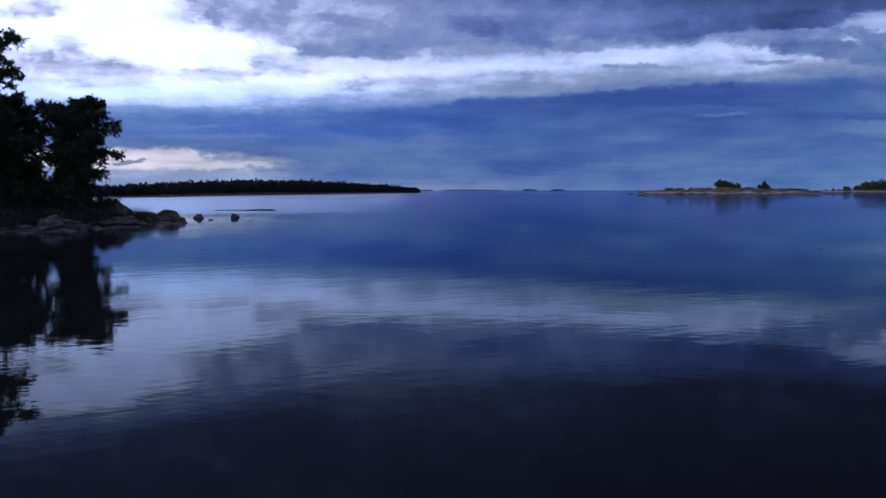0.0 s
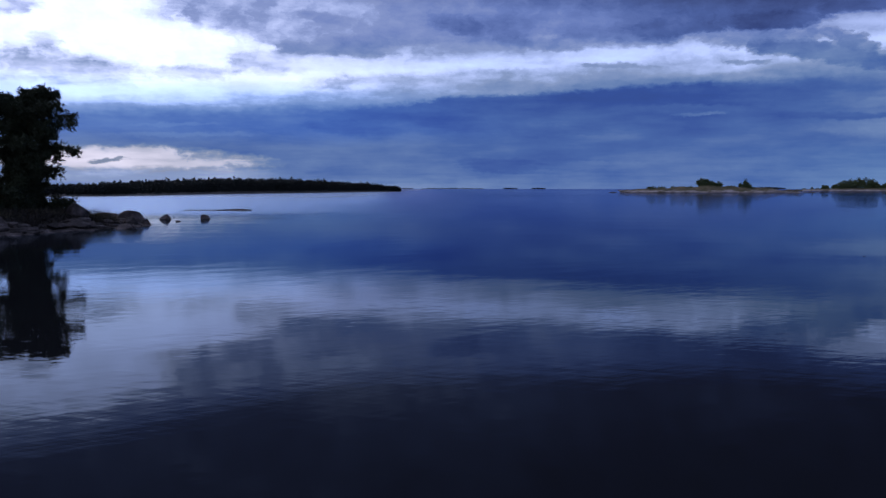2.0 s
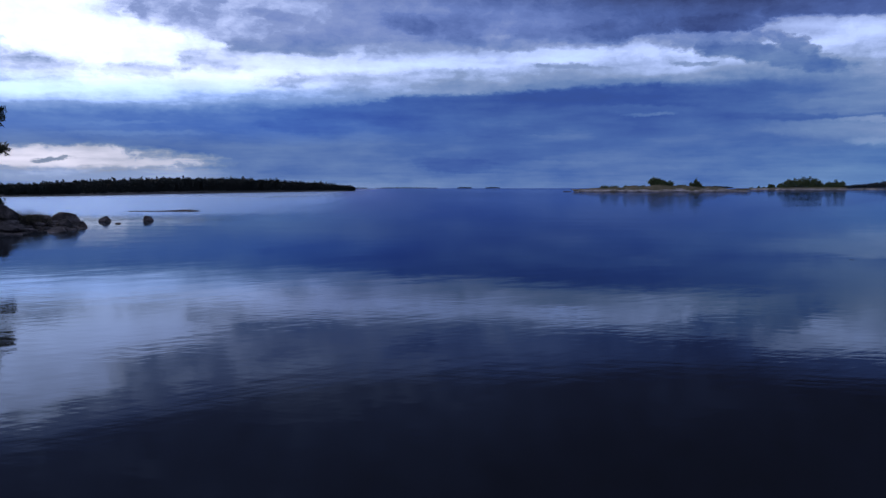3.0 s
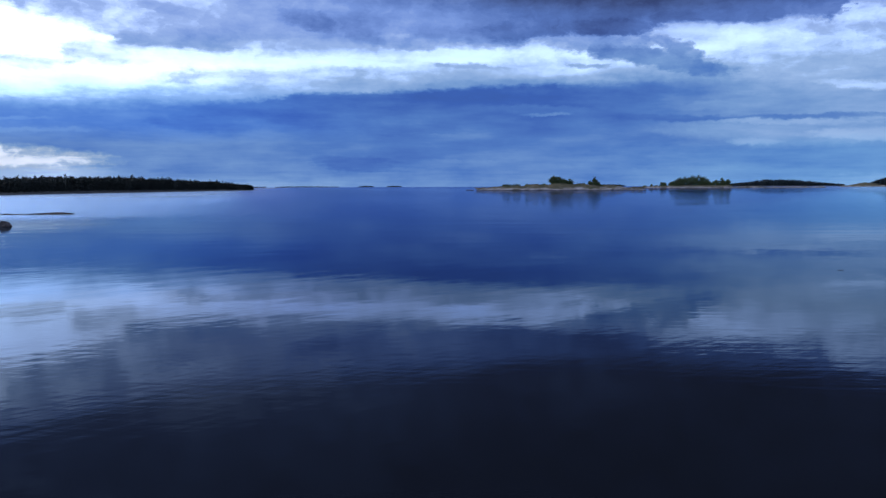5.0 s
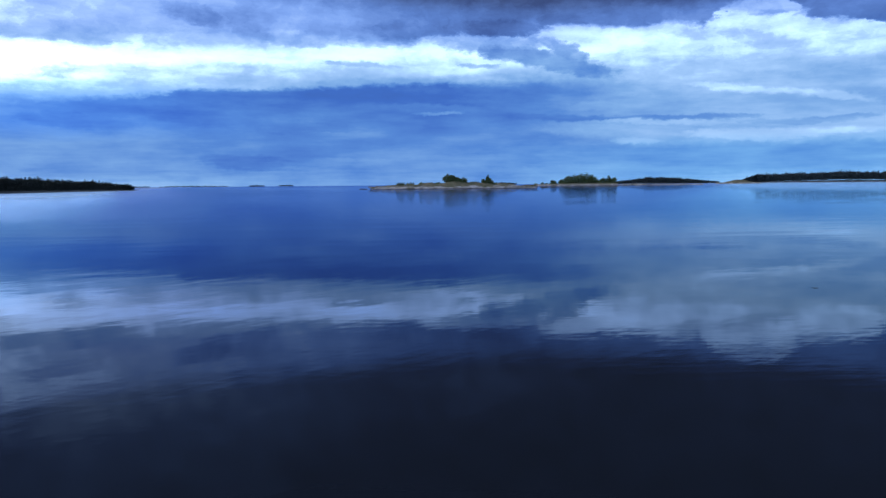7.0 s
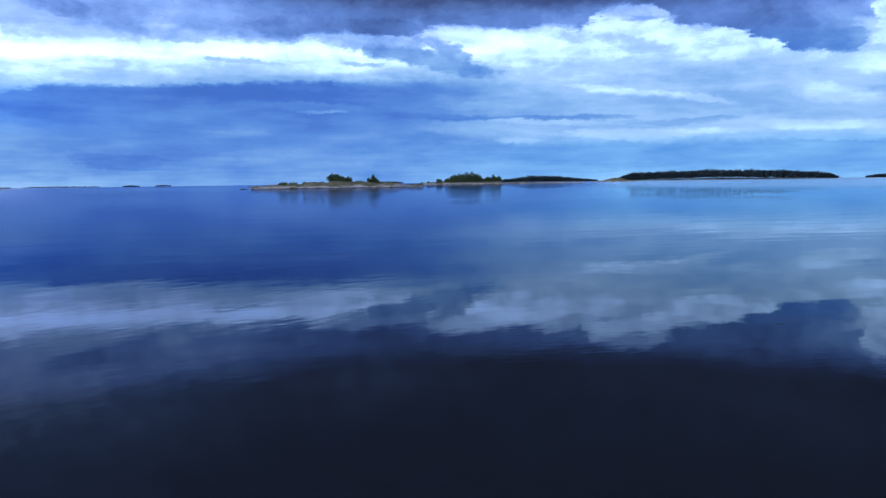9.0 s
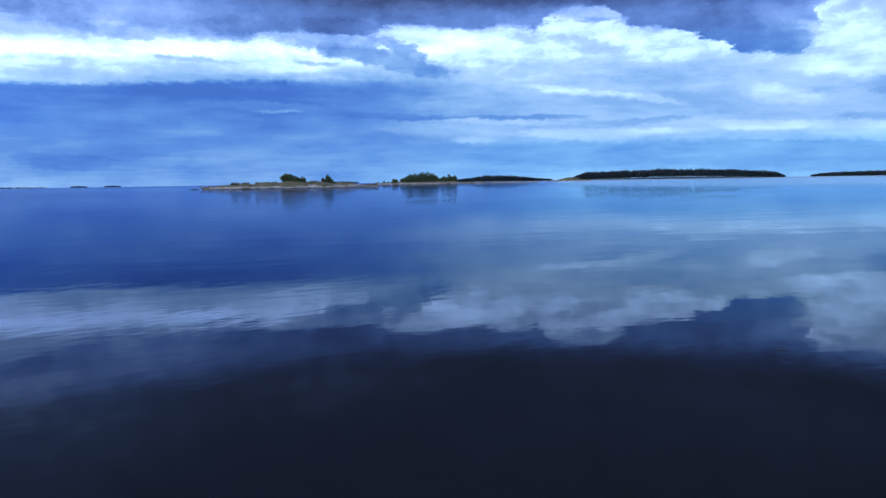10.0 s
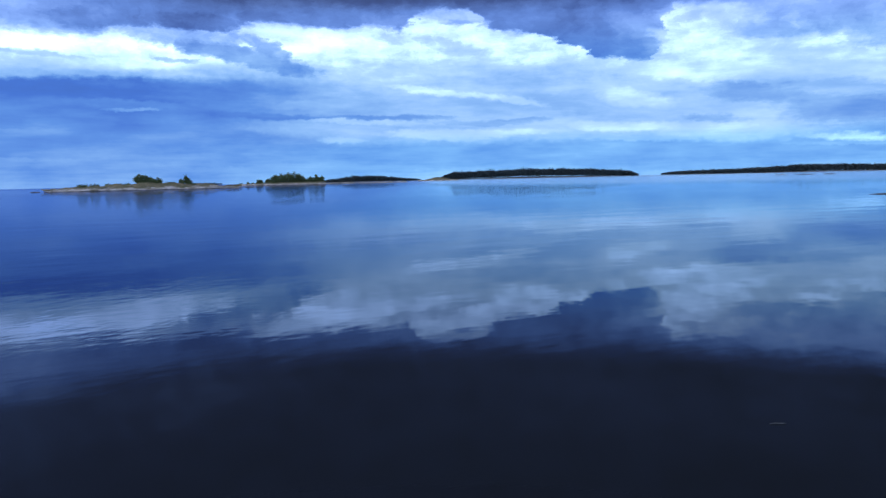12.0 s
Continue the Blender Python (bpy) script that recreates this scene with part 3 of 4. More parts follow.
def pine(x, y, ground, height, base, radius, seed, label, lean=(0.0, 0.0), pads=120, dome=False):
    """A Scots pine: bent trunk, limbs, and flat pads of needles with gaps between them."""
    rng = np.random.default_rng(seed)
    tree = tagged(new("pine_tree"), label, "tree", "pines on the shore")
    tree.location = (x, y, ground)
    zs = np.linspace(-0.3, height * 0.96, 12)
    ph = rng.uniform(0, 6.28, 2)
    k = zs / height
    line = np.stack([lean[0] * k + 0.25 * np.sin(3 * k + ph[0]) * k, lean[1] * k + 0.25 * np.sin(3.6 * k + ph[1]) * k, zs], 1)
    r0 = 0.017 * height
    stem = tube(line, r0 * (1 - 0.9 * np.clip(k, 0, 1)) + 0.015, 9)
    tubes = []
    spots = []
    limbs = int(pads / 4.6)
    for i in range(limbs):
        f = (i + rng.uniform(0, 1)) / limbs
        z = base + (height * 0.97 - base) * f
        start = np.array([np.interp(z, zs, line[:, j]) for j in range(3)])
        az = rng.uniform(0, 6.28)
        prof = radius * (0.35 + 0.65 * math.sin(math.pi * min(1, 0.22 + 0.62 * f)) ** 0.8) * (1 - 0.55 * max(0, f - 0.7) / 0.3)
        if dome:
            prof = radius * (0.72 + 0.34 * math.sin(math.pi * (0.15 + 0.55 * f))) * (1 - 0.45 * max(0, f - 0.88) / 0.12) * (0.74 + 0.26 * smooth01(0.28, 0.55, f))
        reach = prof * rng.uniform(0.62, 1.03)
        rise = reach * rng.uniform(-0.15, 0.35) + 0.4 * f
        end = start + np.array([math.cos(az) * reach, math.sin(az) * reach, rise])
        mid = (start + end) / 2 + rng.normal(0, 0.15, 3)
        tubes.append(tube([start, mid, end], [r0 * 0.34 * (1.1 - f), r0 * 0.22 * (1.1 - f), 0.012], 5))
        count = 4 + int(rng.uniform(0, 1.99))
        for j in range(count):
            g = 1 - j * rng.uniform(0.14, 0.24)
            p = start + (end - start) * max(g, 0.15) + rng.normal(0, 0.28, 3) * (1, 1, 0.6)
            spots.append((p, rng.uniform(0.55, 1.0) * (0.75 + 0.05 * radius)))
            if rng.uniform() < 0.5:
                tubes.append(tube([mid, (mid + p) / 2, p], [0.03, 0.02, 0.008], 4))
    for j in range(7):
        spots.append((line[-1] + rng.normal(0, 0.35, 3) * (1, 1, 0.8), 0.5))
    tris = []
    for p, s in spots:
        # a tuft: shoots that stand out from its middle, each set with needles
        n = int(20 * s * s) + 10
        q = rng.normal(size=(n, 3))
        q[:, 2] = q[:, 2] * 0.8 + 0.15
        q /= np.linalg.norm(q, axis=1)[:, None]
        tip = p + q * (s, s, s * 0.9) * rng.uniform(0.45, 1.12, n)[:, None]
        along = rng.uniform(0.25, 1.0, (n, 7, 1))
        c = (p + (tip - p)[:, None] * along).reshape(-1, 3) + rng.normal(0, 0.035, (n * 7, 3))
        tris.append(blades(rng, np.repeat(c, 5, 0), 0.22, 0.055, 0.45))
    part("trunk", mesh_from("trunk", *stem, BARK, True), tree, "grey-brown bark, reddish above")
    part("limbs", mesh_from("limbs", *joined(tubes), BARK, True), tree)
    part("crown", tri_mesh("crown", np.concatenate(tris), NEEDLE), tree, "dark green needles in flat tufts")
    return tree


def shrub(name, x, y, ground, height, radius, seed, label, leaf=0.12, amount=3000, group="", squash=1.0, mat=None, category="shrub"):
    """A many-stemmed shrub or low broadleaf tree with a lumpy crown of leaves."""
    rng = np.random.default_rng(seed)
    thing = tagged(new(name), label, category, group)
    thing.location = (x, y, ground)
    tubes, lumps = [], []
    stems = 5
    for i in range(stems):
        az = 6.28 * (i + rng.uniform(0, 0.8)) / stems
        tip = np.array([math.cos(az) * radius * 0.5, math.sin(az) * radius * 0.5 * squash, height * rng.uniform(0.6, 0.85)])
        tubes.append(tube([(0.05 * math.cos(az), 0.05 * math.sin(az), -0.2), tip * (0.4, 0.4, 0.5), tip], [0.018 * height, 0.012 * height, 0.004 * height], 5))
    for i in range(28):
        az, rr, h = rng.uniform(0, 6.28), radius * math.sqrt(rng.uniform(0.02, 0.62)), rng.uniform(0.12, 0.80)
        lumps.append((np.array([math.cos(az) * rr, math.sin(az) * rr * squash, height * h * (1 - 0.35 * (rr / radius) ** 2)]), radius * rng.uniform(0.15, 0.42)))
    lumps.append((np.array([rng.uniform(-0.2, 0.2) * radius, 0, height * 0.82]), height * 0.18))
    tris = []
    for p, s in lumps:
        n = int(amount / len(lumps))
        q = rng.normal(size=(n, 3))
        q *= (rng.uniform(0, 1.3, n) ** 0.9 / np.linalg.norm(q, axis=1))[:, None]
        c = p + q * (s, s, s * 0.8)
        c[:, 2] = np.maximum(c[:, 2], 0.05)
        tris.append(blades(rng, c, leaf * 1.5, leaf, 0.2))
    part("stems", mesh_from("stems", *joined(tubes), BARK, True), thing)
    part("crown", tri_mesh("crown", np.concatenate(tris), mat or LEAF), thing)
    return thing


def boulder(x, y, z, sx, sy, sz, seed, label, name="boulder", group="shore boulders", turn=0.0, mat=None):
    """A weathered granite block: a ball cut by flat faces, then roughened."""
    rng = random.Random(seed)
    bm = bmesh.new()
    bmesh.ops.create_icosphere(bm, subdivisions=4, radius=1)
    cuts = [(Vector((rng.gauss(0, 1), rng.gauss(0, 1), rng.gauss(0.2, 0.8))).normalized(), rng.uniform(0.55, 0.9)) for _ in range(14)]
    off = Vector((rng.uniform(0, 99), rng.uniform(0, 99), rng.uniform(0, 99)))
    for v in bm.verts:
        p = v.co.copy()
        for n, d in cuts:
            over = p.dot(n) - d
            if over > 0:
                p -= n * over * 0.95
        p *= 1 + 0.10 * noise.noise(p * 1.6 + off) + 0.04 * noise.noise(p * 5 + off)
        v.co = Vector((p.x * sx, p.y * sy, p.z * sz))
    me = bpy.data.meshes.new(name)
    bm.to_mesh(me)
    bm.free()
    me.materials.append(mat or ROCK)
    me.polygons.foreach_set("use_smooth", [True] * len(me.polygons))
    ob = tagged(new(name, me), label, "boulder", group)
    ob.matrix_world = pose(x, y, z, 0, 0, turn)
    return ob


def smooth01(a, b, x):
    t = min(1.0, max(0.0, (x - a) / (b - a)))
    return t * t * (3 - 2 * t)


def hump(name, a, b, depth, height, mat, label, nu=120, nv=30, rough=0.35, seed=0, kind="structure"):
    """A low rocky island between a and b; height(u) gives its back over the water along its length."""
    a, b = Vector((*a, 0)), Vector((*b, 0))
    along = b - a
    side = Vector((-along.y, along.x, 0)).normalized()
    rows, faces = [], []
    for i in range(nu + 1):
        u = i / nu
        for j in range(nv + 1):
            v = j / nv * 2 - 1
            p = a + along * u + side * (v * depth / 2)
            q = Vector((p.x * 0.11 + seed, p.y * 0.11, seed * 3.7))
            edge = abs(v) * (1 + 0.35 * noise.noise(Vector((u * 9 + seed, v, 1.5))))
            ends = smooth01(0, 0.05, u) * smooth01(1, 0.95, u)
            h = height(u) * max(0.0, 1 - edge ** 1.6) * ends
            h += rough * (noise.fractal(q, 0.9, 2.1, 5) + 0.4 * noise.noise(q * 6)) * min(1.3, 0.15 + h * 0.6) - 0.25
            if h > 0.2:
                step = 0.35 + 0.15 * noise.noise(q * 0.7)
                h = 0.45 * h + 0.55 * round(h / step) * step
            if j in (0, nv) or i in (0, nu):
                h = -0.6
            p.z = h
            rows.append(p)
    w = nv + 1
    for i in range(nu):
        for j in range(nv):
            n = i * w + j
            faces.append((n, n + w, n + w + 1, n + 1))
    return tagged(new(name, mesh_from(name, rows, faces, mat, True)), label, "island", kind=kind)


def forest(name, line, depth, count, tall, seed, label, tris_each=120, spiky=0.5, leaf=0.55, mat=None, inset=0.0):
    """A distant wood: line gives x, y, ground height and tree height along the shore."""
    rng = np.random.default_rng(seed)
    line = np.array(line, float)
    s = np.linspace(0, 1, len(line))
    out = []
    for i in range(count):
        u = rng.uniform(0, 1)
        p = np.array([np.interp(u, s, line[:, k]) for k in range(4)])
        d = line[-1, :2] - line[0, :2]
        back = np.array([-d[1], d[0]]) / np.linalg.norm(d)
        x, y = p[:2] + back * rng.uniform(inset, depth)
        h = p[3] * (0.72 + 0.28 * rng.uniform(0, 1) ** 1.6) * tall
        if rng.uniform() < 0.06:
            h *= 1.16
        r = h * rng.uniform(0.16, 0.3)
        pointed = rng.uniform() < spiky
        f = rng.uniform(0, 1, tris_each) ** 0.8
        rad = r * ((1 - f) ** 0.8 * 0.9 + 0.06 if pointed else np.sqrt(np.clip(1 - (2 * f - 0.95) ** 2, 0.03, 1)))
        az = rng.uniform(0, 6.28, tris_each)
        rr = rad * np.sqrt(rng.uniform(0.15, 1, tris_each))
        c = np.stack([x + np.cos(az) * rr, y + np.sin(az) * rr, p[2] + h * (0.06 + 0.94 * f)], 1)
        out.append(blades(rng, c, leaf * 1.5 * (0.6 + 0.1 * h / tall * 0.8), leaf, -0.1))
    return tagged(new(name, tri_mesh(name, np.concatenate(out), mat or WOOD)), label, "forest", kind="stuff")

# ---------------------------------------------------------------- the sea
ring = [(4950 * math.sin(2 * math.pi * k / 256), 4950 * math.cos(2 * math.pi * k / 256), 0) for k in range(256)]
sea = tagged(new("water", mesh_from("water", ring, [tuple(reversed(range(256)))], WATER)), "calm dark blue sea water reflecting the clouds", "water", kind="structure")

# ---------------------------------------------------------------- the near shore
SHORE = [(-70, 24), (-52, 37), (-40, 46), (-33, 51.5), (-29, 55), (-26.2, 59), (-24.6, 63.5), (-24.0, 69), (-25.5, 73.5), (-31, 77), (-40, 82), (-60, 95), (-90, 116)]


def inland(x, y):
    """Distance from the waterline, positive on land."""
    best, sign = 1e9, 1
    for (ax, ay), (bx, by) in zip(SHORE, SHORE[1:]):
        dx, dy = bx - ax, by - ay
        t = min(1, max(0, ((x - ax) * dx + (y - ay) * dy) / (dx * dx + dy * dy)))
        d = math.hypot(x - ax - dx * t, y - ay - dy * t)
        if d < best:
            best, sign = d, 1 if dx * (y - ay) - dy * (x - ax) > 0 else -1
    return best * sign


def land(x, y):
    d = inland(x, y)
    n = noise.fractal(Vector((x * 0.35, y * 0.35, 4.0)), 0.9, 2.1, 4)
    return 1.35 * smooth01(-1.0, 6.0, d + 0.8 * n) + 0.05 * max(0, d - 6) + 0.16 * n - 0.22


NX, NY = 130, 150
spots, quads = [], []
for i in range(NX + 1):
    for j in range(NY + 1):
        x, y = -95 + 75 * i / NX, 22 + 96 * j / NY
        spots.append((x, y, land(x, y)))
for i in range(NX):
    for j in range(NY):
        n = i * (NY + 1) + j
        quads.append((n, n + NY + 1, n + NY + 2, n + 1))
tagged(new("ground_shore", mesh_from("ground_shore", spots, quads, SOIL, True)), "dark soil of a wooded shore point", "ground", kind="structure")

pine(-36.2, 58.0, land(-36.2, 58.0) - 0.1, 14.9, 9.6, 4.2, 11, "tall dark Scots pine on the rocky shore", (0.6, 0.0), 230)
pine(-33.0, 68.6, land(-33.0, 68.6) - 0.1, 9.6, 0.6, 3.1, 12, "broad low-branched dark pine at the shore point", (0.9, 0.0), 430, True)
pine(-39.5, 70.5, land(-39.5, 70.5) - 0.1, 10.0, 2.5, 3.0, 13, "dark pine in the shore wood", (0.0, 0.2), 260)
pine(-38.0, 63.5, land(-38.0, 63.5) - 0.1, 9.0, 1.5, 3.5, 14, "lower dark pine in the shore wood", (0.2, 0.0), 260)
pine(-45.0, 62.0, land(-45.0, 62.0) - 0.1, 14.5, 3.0, 4.4, 15, "tall pine in the shore wood", (0.0, 0.0), 110)
pine(-48.0, 74.0, land(-48.0, 74.0) - 0.1, 13.0, 3.0, 4.4, 16, "pine in the back of the shore wood", (0.0, 0.0), 110)
for k, (x, y, h, r) in enumerate([(-35.2, 63.5, 2.6, 1.9), (-32.4, 66.0, 2.2, 1.7), (-30.6, 69.6, 1.7, 1.4), (-37.0, 61.0, 2.4, 1.8), (-34.5, 71.5, 2.5, 1.9), (-38.5, 66.0, 3.2, 2.2), (-40.0, 60.0, 2.6, 2.0), (-36.8, 70.0, 3.4, 2.0), (-36.4, 73.5, 3.6, 2.1), (-38.6, 72.6, 4.2, 2.2), (-35.6, 67.0, 3.0, 1.8)]):
    shrub("shore_shrub", x, y, land(x, y) - 0.1, h, r, 40 + k, "dark leafy shrub under the shore pines", 0.12, 4000, "shrubs under the pines", mat=SCRUB)

boulder(-27.9, 67.2, 1.15, 0.95, 0.8, 0.78, 33, "dark domed boulder on the point", turn=25)
boulder(-24.9, 70.2, 0.25, 0.8, 0.6, 0.5, 32, "dark rounded boulder between shore slabs", turn=-30)
STONE = "grey granite boulder at the waterline"
boulder(-26.0, 73.2, 0.32, 1.2, 1.0, 0.88, 1, "large grey granite boulder at the tip of the shore", turn=20)
boulder(-28.6, 75.0, 0.25, 1.3, 1.0, 0.62, 2, "rounded grey granite boulder beside the larger one", turn=-10)
boulder(-24.4, 72.0, 0.05, 0.55, 0.5, 0.42, 3, "small granite boulder at the tip of the shore")
boulder(-27.0, 70.4, 0.05, 1.5, 1.0, 0.45, 4, "flat granite slab at the waterline")
boulder(-29.6, 69.9, 0.8, 1.3, 1.1, 0.75, 5, "big domed boulder in front of the pine")
boulder(-29.6, 57.9, 0.45, 1.5, 1.0, 0.86, 6, "pale domed boulder on the shore")
boulder(-26.1, 82.3, 0.12, 0.62, 0.55, 0.42, 7, "rounded boulder standing in shallow water")
boulder(-22.5, 83.4, 0.15, 0.50, 0.45, 0.48, 38, "pointed boulder standing in shallow water", turn=30)
boulder(-23.4, 77.6, 0.0, 0.30, 0.25, 0.16, 9, "small stone awash in shallow water")
boulder(-25.6, 81.9, 0.0, 0.28, 0.22, 0.14, 10, "small stone awash beside a boulder")
boulder(-27.4, 113.6, 0.0, 3.0, 0.9, 0.28, 21, "long flat rock reef just above the water", "reef", "reef rocks", -5)
boulder(-31.6, 114.0, -0.02, 2.4, 0.7, 0.17, 22, "thin flat rock reef awash", "reef", "reef rocks", 4)
rng = random.Random(5)
for k in range(190):
    t = rng.uniform(2.2, 8.0)
    i = int(t)
    (ax, ay), (bx, by) = SHORE[i], SHORE[i + 1]
    x, y = ax + (bx - ax) * (t - i), ay + (by - ay) * (t - i)
    nx, ny = -(by - ay), bx - ax
    ln = math.hypot(nx, ny)
    d = rng.uniform(-1.1, 2.8)
    x, y = x + nx / ln * d, y + ny / ln * d
    s = rng.uniform(0.16, 0.5) * (1.25 if d > 0.4 else 0.9) * (1.5 if rng.random() < 0.12 else 1)
    flatness = rng.uniform(0.25, 0.55)
    boulder(x, y, max(land(x, y), -0.08) + s * flatness * 0.25, s * rng.uniform(1.1, 2.3), s, s * flatness, 100 + k,
            "flat granite slab at the waterline" if flatness < 0.34 else STONE, turn=math.degrees(math.atan2(by - ay, bx - ax)) + rng.gauss(0, 18))

rng = np.random.default_rng(9)
for k, (x, y, n, tall) in enumerate([(-27.6, 71.5, 340, 0.75), (-28.2, 68.0, 400, 0.7), (-29.4, 65.0, 260, 0.6), (-27.2, 69.0, 420, 1.05), (-30.8, 61.5, 260, 0.55), (-33.0, 58.0, 260, 0.55)]):
    c = np.stack([x + rng.normal(0, 0.75, n), y + rng.normal(0, 0.75, n), np.zeros(n)], 1)
    c[:, 2] = [max(land(p[0], p[1]), -0.05) for p in c]
    tagged(new("grass_tuft", tri_mesh("grass_tuft", blades(rng, c, tall, 0.02, 3.0), GRASS)), "dry yellow-brown grass between the shore stones", "grass", kind="stuff")
# heather and low scrub over the point
c = np.stack([rng.uniform(-48, -25, 30000), rng.uniform(46, 78, 30000), np.zeros(30000)], 1)
c = np.array([(p[0], p[1], land(p[0], p[1])) for p in c if inland(p[0], p[1]) > 1.6 + rng.normal(0, 0.7)])
tagged(new("heather", tri_mesh("heather", blades(rng, np.repeat(c, 2, 0), 0.42, 0.06, 1.6), HEATH)), "dark brown heather and scrub under the pines", "heather", kind="stuff")

# ---------------------------------------------------------------- islands
# the bare skerry with bushes
BACK = [(0, 0.5), (0.06, 1.7), (0.11, 2.6), (0.16, 3.3), (0.32, 3.5), (0.38, 4.4), (0.5, 5.3), (0.6, 4.9), (0.7, 4.1), (0.8, 3.2), (0.88, 2.2), (0.96, 1.5), (1, 1.0)]
hump("island_skerry", (146.0, 588.5), (271.5, 550.8), 44, lambda u: np.interp(u, [b[0] for b in BACK], [b[1] for b in BACK]) + 0.35 * math.sin(u * 31) * math.sin(u * 12),
     SKERRY, "low granite skerry with heath and pale ledges", 260, 60, 0.75, 2)
for k, (x, y, z, h, r, amount) in enumerate([(204.8, 572.4, 3.2, 7.4, 4.4, 4500), (208.3, 571.5, 3.2, 6.6, 4.2, 3500), (212.0, 570.2, 3.2, 5.2, 4.0, 3500), (216.0, 568.8, 3.2, 4.8, 3.6, 3000), (233.6, 562.0, 2.8, 7.0, 2.0, 1700), (235.4, 561.4, 2.6, 4.6, 2.6, 2200), (231.0, 562.8, 2.8, 4.0, 2.2, 1800)]):
    shrub("island_bush", x, y, z + 0.6, h, r, 60 + k, "round green bush on the bare skerry", 0.32, int(amount * 1.3), "bushes on the skerry")
for k, (x, y, z, h, r) in enumerate([(185.0, 575.0, 2.3, 2.4, 1.7), (192.5, 573.5, 2.3, 2.0, 2.0), (170.5, 580.5, 2.6, 1.4, 4.0), (177.5, 579.0, 2.6, 1.2, 3.8), (224.0, 565.0, 2.8, 2.0, 4.0), (197.0, 572.0, 2.6, 1.8, 2.4), (238.0, 560.0, 2.4, 1.6, 2.6)]):
    shrub("juniper", x, y, z + 0.3, h, r, 70 + k, "low dark juniper on the skerry", 0.32, 1100, "junipers on the skerry")
rng = random.Random(8)
for k in range(60):
    u = rng.uniform(0.0, 1.0)
    x, y = 146.0 + 125.5 * u, 588.5 - 37.7 * u
    s = rng.uniform(0.6, 1.6)
    d = rng.uniform(2, 19) * (0.5 + 0.5 * math.sin(math.pi * min(max(u, 0), 1)))
    boulder(x - d * 0.29, y - d * 0.96, 0.15 + 0.11 * (19 - d), s * rng.uniform(1.2, 2.6), s * 1.2, s * 0.55, 400 + k, "pale granite rock on the skerry's edge", "island_rock", "rocks of the skerry", rng.uniform(-40, 10), SKERRY)
for k, (x, y, sx) in enumerate([(143.0, 586.0, 4.0), (151.0, 580.0, 3.0), (262.0, 548.0, 3.6), (274.0, 547.0, 4.2), (282.0, 546.0, 3.0)]):
    boulder(x, y, 0.05, sx, 1.4, 0.55, 440 + k, "dark flat rock awash off the skerry", "reef", "reef rocks", -17 + k * 3)

# the second skerry with a grove
hump("island_grove", (459, 955), (566, 893), 60, lambda u: 1.9 + 1.6 * smooth01(0.0, 0.5, u), SKERRY, "low rocky island with a grove of trees", 120, 24, 0.4, 5)
hump("island_spit", (560, 899), (652, 832), 26, lambda u: 1.5 + 1.0 * math.sin(u * 7) ** 2 * (1 - u), SKERRY, "long low spit of bare rock", 100, 14, 0.35, 6)
for k, (px, py, h, r) in enumerate([(490, 938, 6.2, 5.0), (500, 932, 7.0, 6.0), (507, 928, 12.5, 7.0), (514, 925, 13.6, 7.0), (521, 921, 15.4, 7.5), (528, 917, 15.8, 7.0), (535, 913, 13.4, 6.4), (541, 909, 7.5, 6.0), (547, 906, 9.0, 5.0), (553, 902, 11.6, 4.6), (559, 898, 9.6, 4.6), (478, 945, 3.4, 1.4), (470, 949, 1.4, 2.0), (483, 942, 1.8, 2.6)]):
    shrub("grove_tree", px, py, 1.2, h, r, 80 + k, "dark green broadleaf tree on the low island", 0.62, 5200, "grove on the island", category="tree")

# bare islet further off
hump("island_islet", (958, 1188), (1020, 1135), 40, lambda u: 2.0 + 5.4 * math.exp(-((u - 0.5) / 0.25) ** 2), SKERRY, "bare yellowish islet", 60, 18, 0.7, 7)

# wooded islands in the distance
WEST_WOOD = [(-170, 270, 0.4, 4.0), (-132, 317, 0.5, 3.6), (-123, 349, 0.6, 5.0), (-116, 414, 0.9, 6.8), (-104, 469, 1.2, 8.2), (-90, 522, 1.2, 8.6), (-77, 575, 1.2, 8.6), (-60, 637, 1.0, 8.0), (-43, 699, 0.9, 7.2), (-26, 760, 0.6, 5.4), (-21, 777, 0.5, 3.0)]


def shore_under(name, line, depth, label, mat=FAR, lift=0.6):
    verts, faces = [], []
    pts = [Vector((p[0], p[1], 0)) for p in line]
    d = (pts[-1] - pts[0]).normalized()
    back = Vector((-d.y, d.x, 0))
    prof = [(-0.12, -0.5), (0.0, 0.25), (0.1, 1.0), (0.55, 1.6), (0.9, 1.0), (1.1, -0.5)]
    for i, p in enumerate(pts):
        for f, z in prof:
            j = 0.4 * noise.noise(Vector((i * 1.7, f * 5, 2)))
            rise = z * lift * (line[i][2] + 0.4)
            if f < 0.3:
                rise = min(rise, 1.1 + 1.4 * f / 0.1) if f > 0 else min(rise, 0.5)
            verts.append(p + back * (depth * f) + Vector((0, 0, rise + 0.1 * j)))
    n = len(prof)
    for i in range(len(pts) - 1):
        for j in range(n - 1):
            faces.append((i * n + j, (i + 1) * n + j, (i + 1) * n + j + 1, i * n + j + 1))
    for e in (0, len(pts) - 1):
        faces.append(tuple(e * n + j for j in range(n)))
    return tagged(new(name, mesh_from(name, verts, faces, mat)), label, "island", kind="structure")


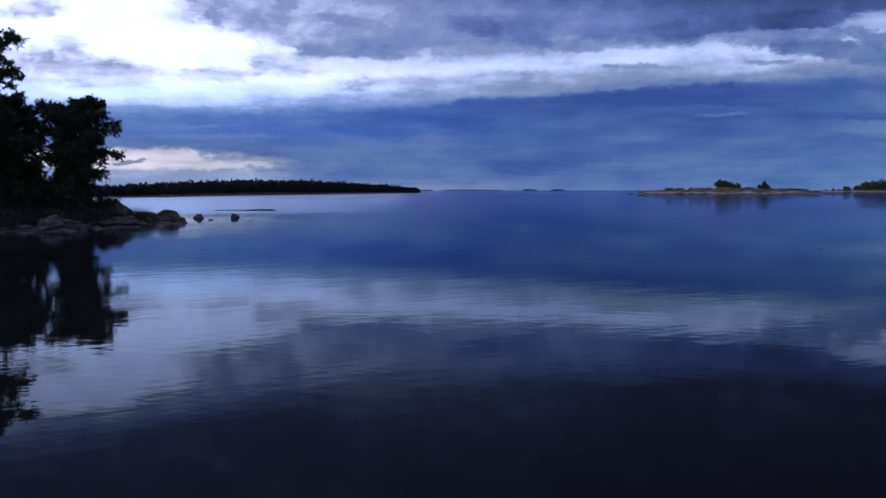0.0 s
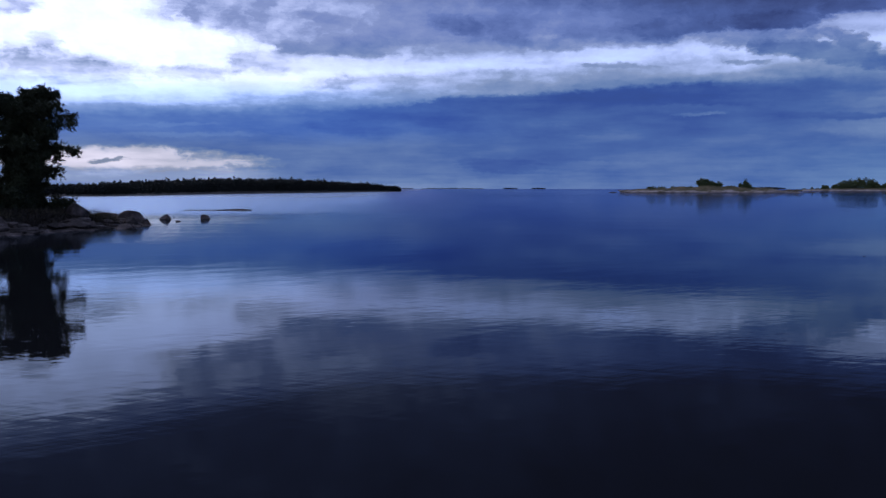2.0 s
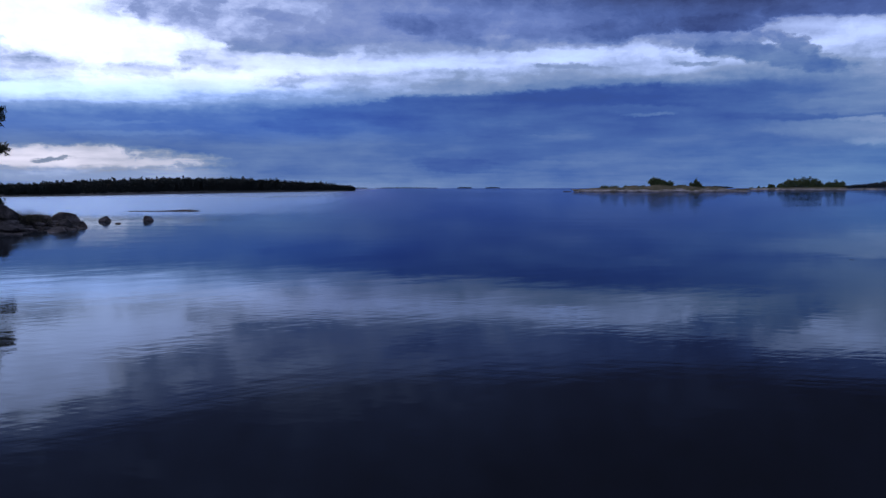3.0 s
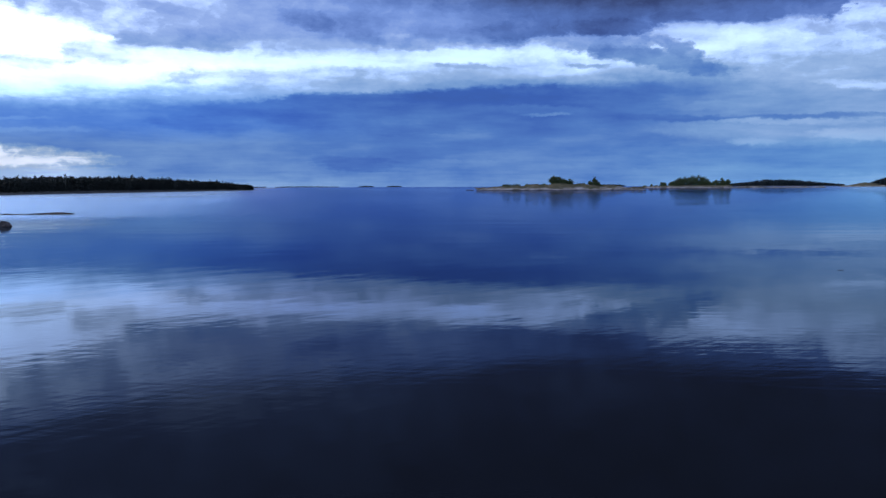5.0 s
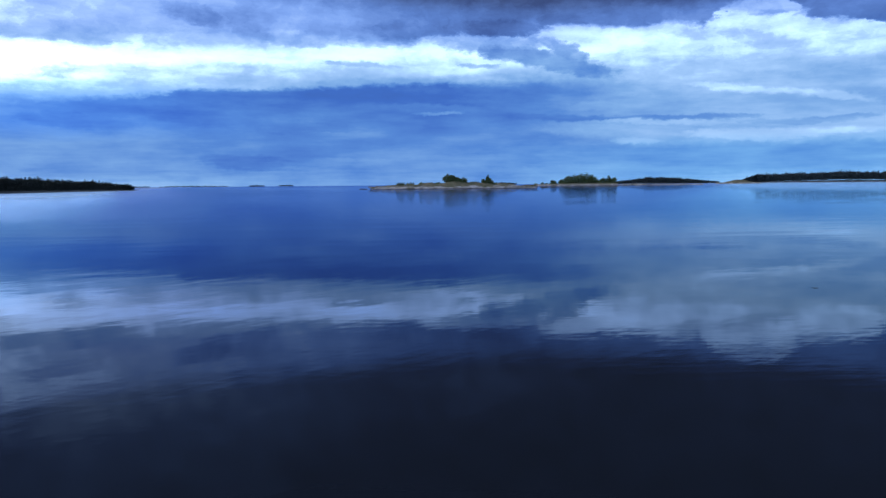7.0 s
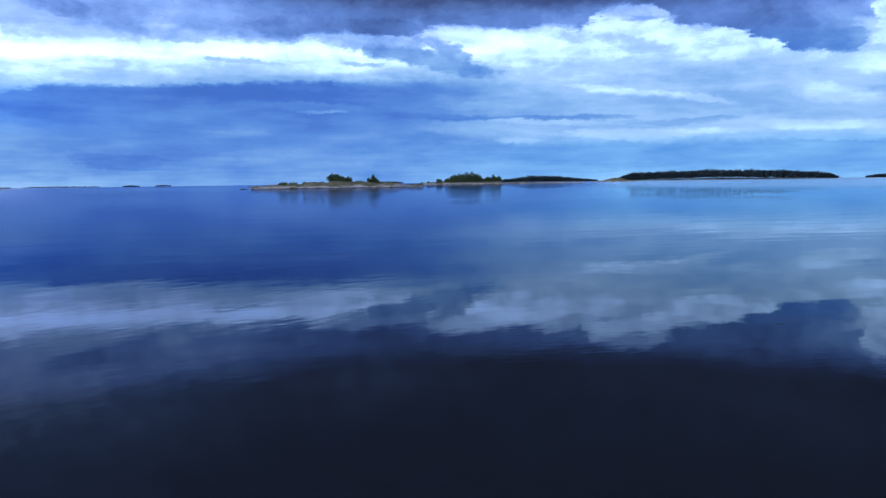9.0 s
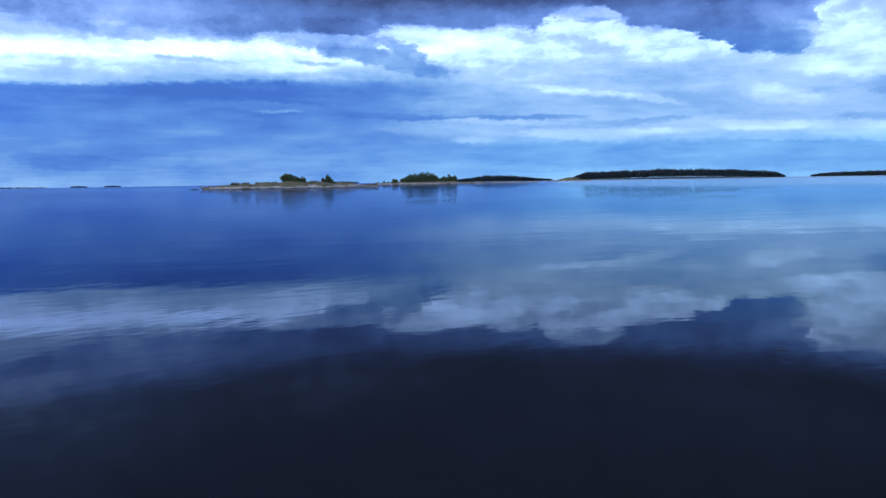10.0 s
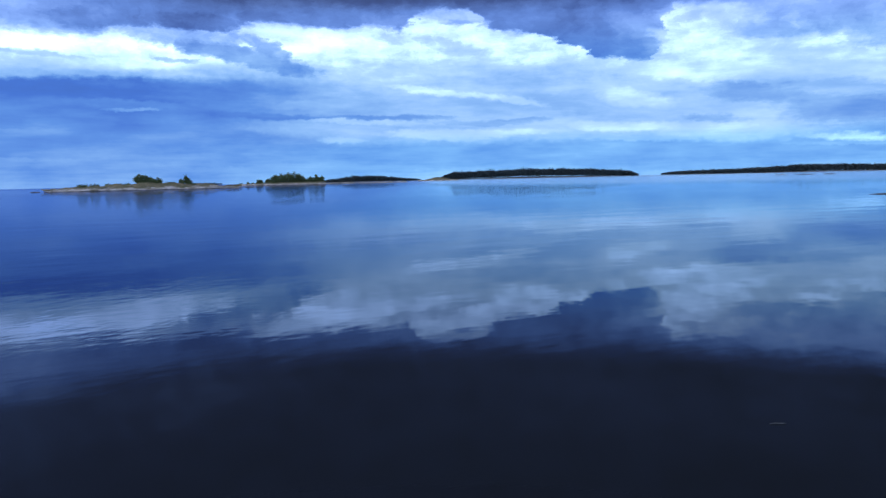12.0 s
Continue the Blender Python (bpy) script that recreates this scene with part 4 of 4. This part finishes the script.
shore_under("island_west", WEST_WOOD, 45, "low rocky shore of a long wooded island")
forest("forest_west", WEST_WOOD, 40, 2600, 1.0, 31, "dark conifer wood along a distant shore", 130, 0.6, 0.5)
EAST_WOOD = [(1908, 2218, 1, 4), (1930, 2199, 4, 14), (1954, 2177, 7, 19), (2045, 2090, 9, 19), (2136, 1996, 12, 20), (2220, 1905, 11, 19), (2294, 1810, 9, 18), (2379, 1696, 4, 14), (2395, 1672, 1, 5)]
shore_under("island_east", EAST_WOOD, 200, "pale shore of a far wooded island", lift=0.32)
forest("forest_east", EAST_WOOD, 160, 1500, 1.0, 32, "dark wood on a far island", 110, 0.15, 3.0, HAZE_WOOD, 12)
MID_WOOD = [(1395, 2227, 1, 4), (1421, 2211, 1.5, 7), (1491, 2163, 3, 15), (1540, 2128, 3, 15), (1582, 2097, 2, 12), (1630, 2060, 1, 7), (1667, 2030, 0.6, 3)]
shore_under("island_middle", MID_WOOD, 120, "shore of a far wooded island", lift=0.32)
forest("forest_middle", MID_WOOD, 100, 420, 1.0, 33, "dark wood on a far island", 110, 0.15, 2.8, HAZE_WOOD, 14)
SOUTH_WOOD = [(2863, 1886, 1, 4), (2890, 1844, 2, 10), (2950, 1740, 3, 13), (3013, 1632, 3, 14), (3057, 1546, 4, 16), (3100, 1455, 7, 18), (3131, 1386, 9, 19), (3180, 1260, 8, 18), (3228, 1134, 6, 17), (3270, 1000, 4, 16), (3300, 850, 3, 14)]
shore_under("island_south", SOUTH_WOOD, 200, "shore of a far wooded island", lift=0.32)
forest("forest_south", SOUTH_WOOD, 160, 1500, 1.0, 34, "dark wood on a far island", 110, 0.15, 3.2, HAZE_WOOD, 12)
for k, (ax, ay, bx, by, h) in enumerate([(-13, 4500, 348, 4486, 5), (462, 4476, 543, 4467, 5.5), (623, 4457, 703, 4445, 5), (1745, 4150, 1923, 4068, 10), (-300, 4480, -60, 4500, 5)]):
    rows = [(ax + (bx - ax) * f, ay + (by - ay) * f, 0.5, h * (0.5 + 0.5 * math.sin(math.pi * f))) for f in (0, 0.25, 0.5, 0.75, 1)]
    shore_under("island_horizon", rows, 80, "thin dark island on the horizon", lift=0.8)
    forest("forest_horizon", rows, 60, 120, 1.0, 35 + k, "dark wood of an island on the horizon", 30, 0.2, 3.0, HAZE_WOOD)

# reef far out in the sound
for k, (x, y, sx) in enumerate([(690, 353, 6), (698, 336, 11), (706, 318, 7)]):
    boulder(x, y, 0.0, sx, 2.0, 0.7, 460 + k, "low flat rock reef far out on the water", "reef", "reef rocks", -66)

boulder(110.6, 68.8, 0.0, 2.9, 0.7, 0.11, 470, "thin flat rock reef awash", "reef", "reef rocks", -40)

# floating twig
v, f = tube([(-0.1, 0, 0.0), (-0.03, 0.01, 0.006), (0.04, 0.0, 0.006), (0.1, 0.015, 0.0)], [0.003, 0.006, 0.006, 0.003], 7)
twig = tagged(new("floating_twig", mesh_from("floating_twig", v, f, DRIFT, True)), "short pale twig floating on the calm water", "twig")
twig.matrix_world = pose(19.3, 39.4, 0.004, 0, 0, -42)
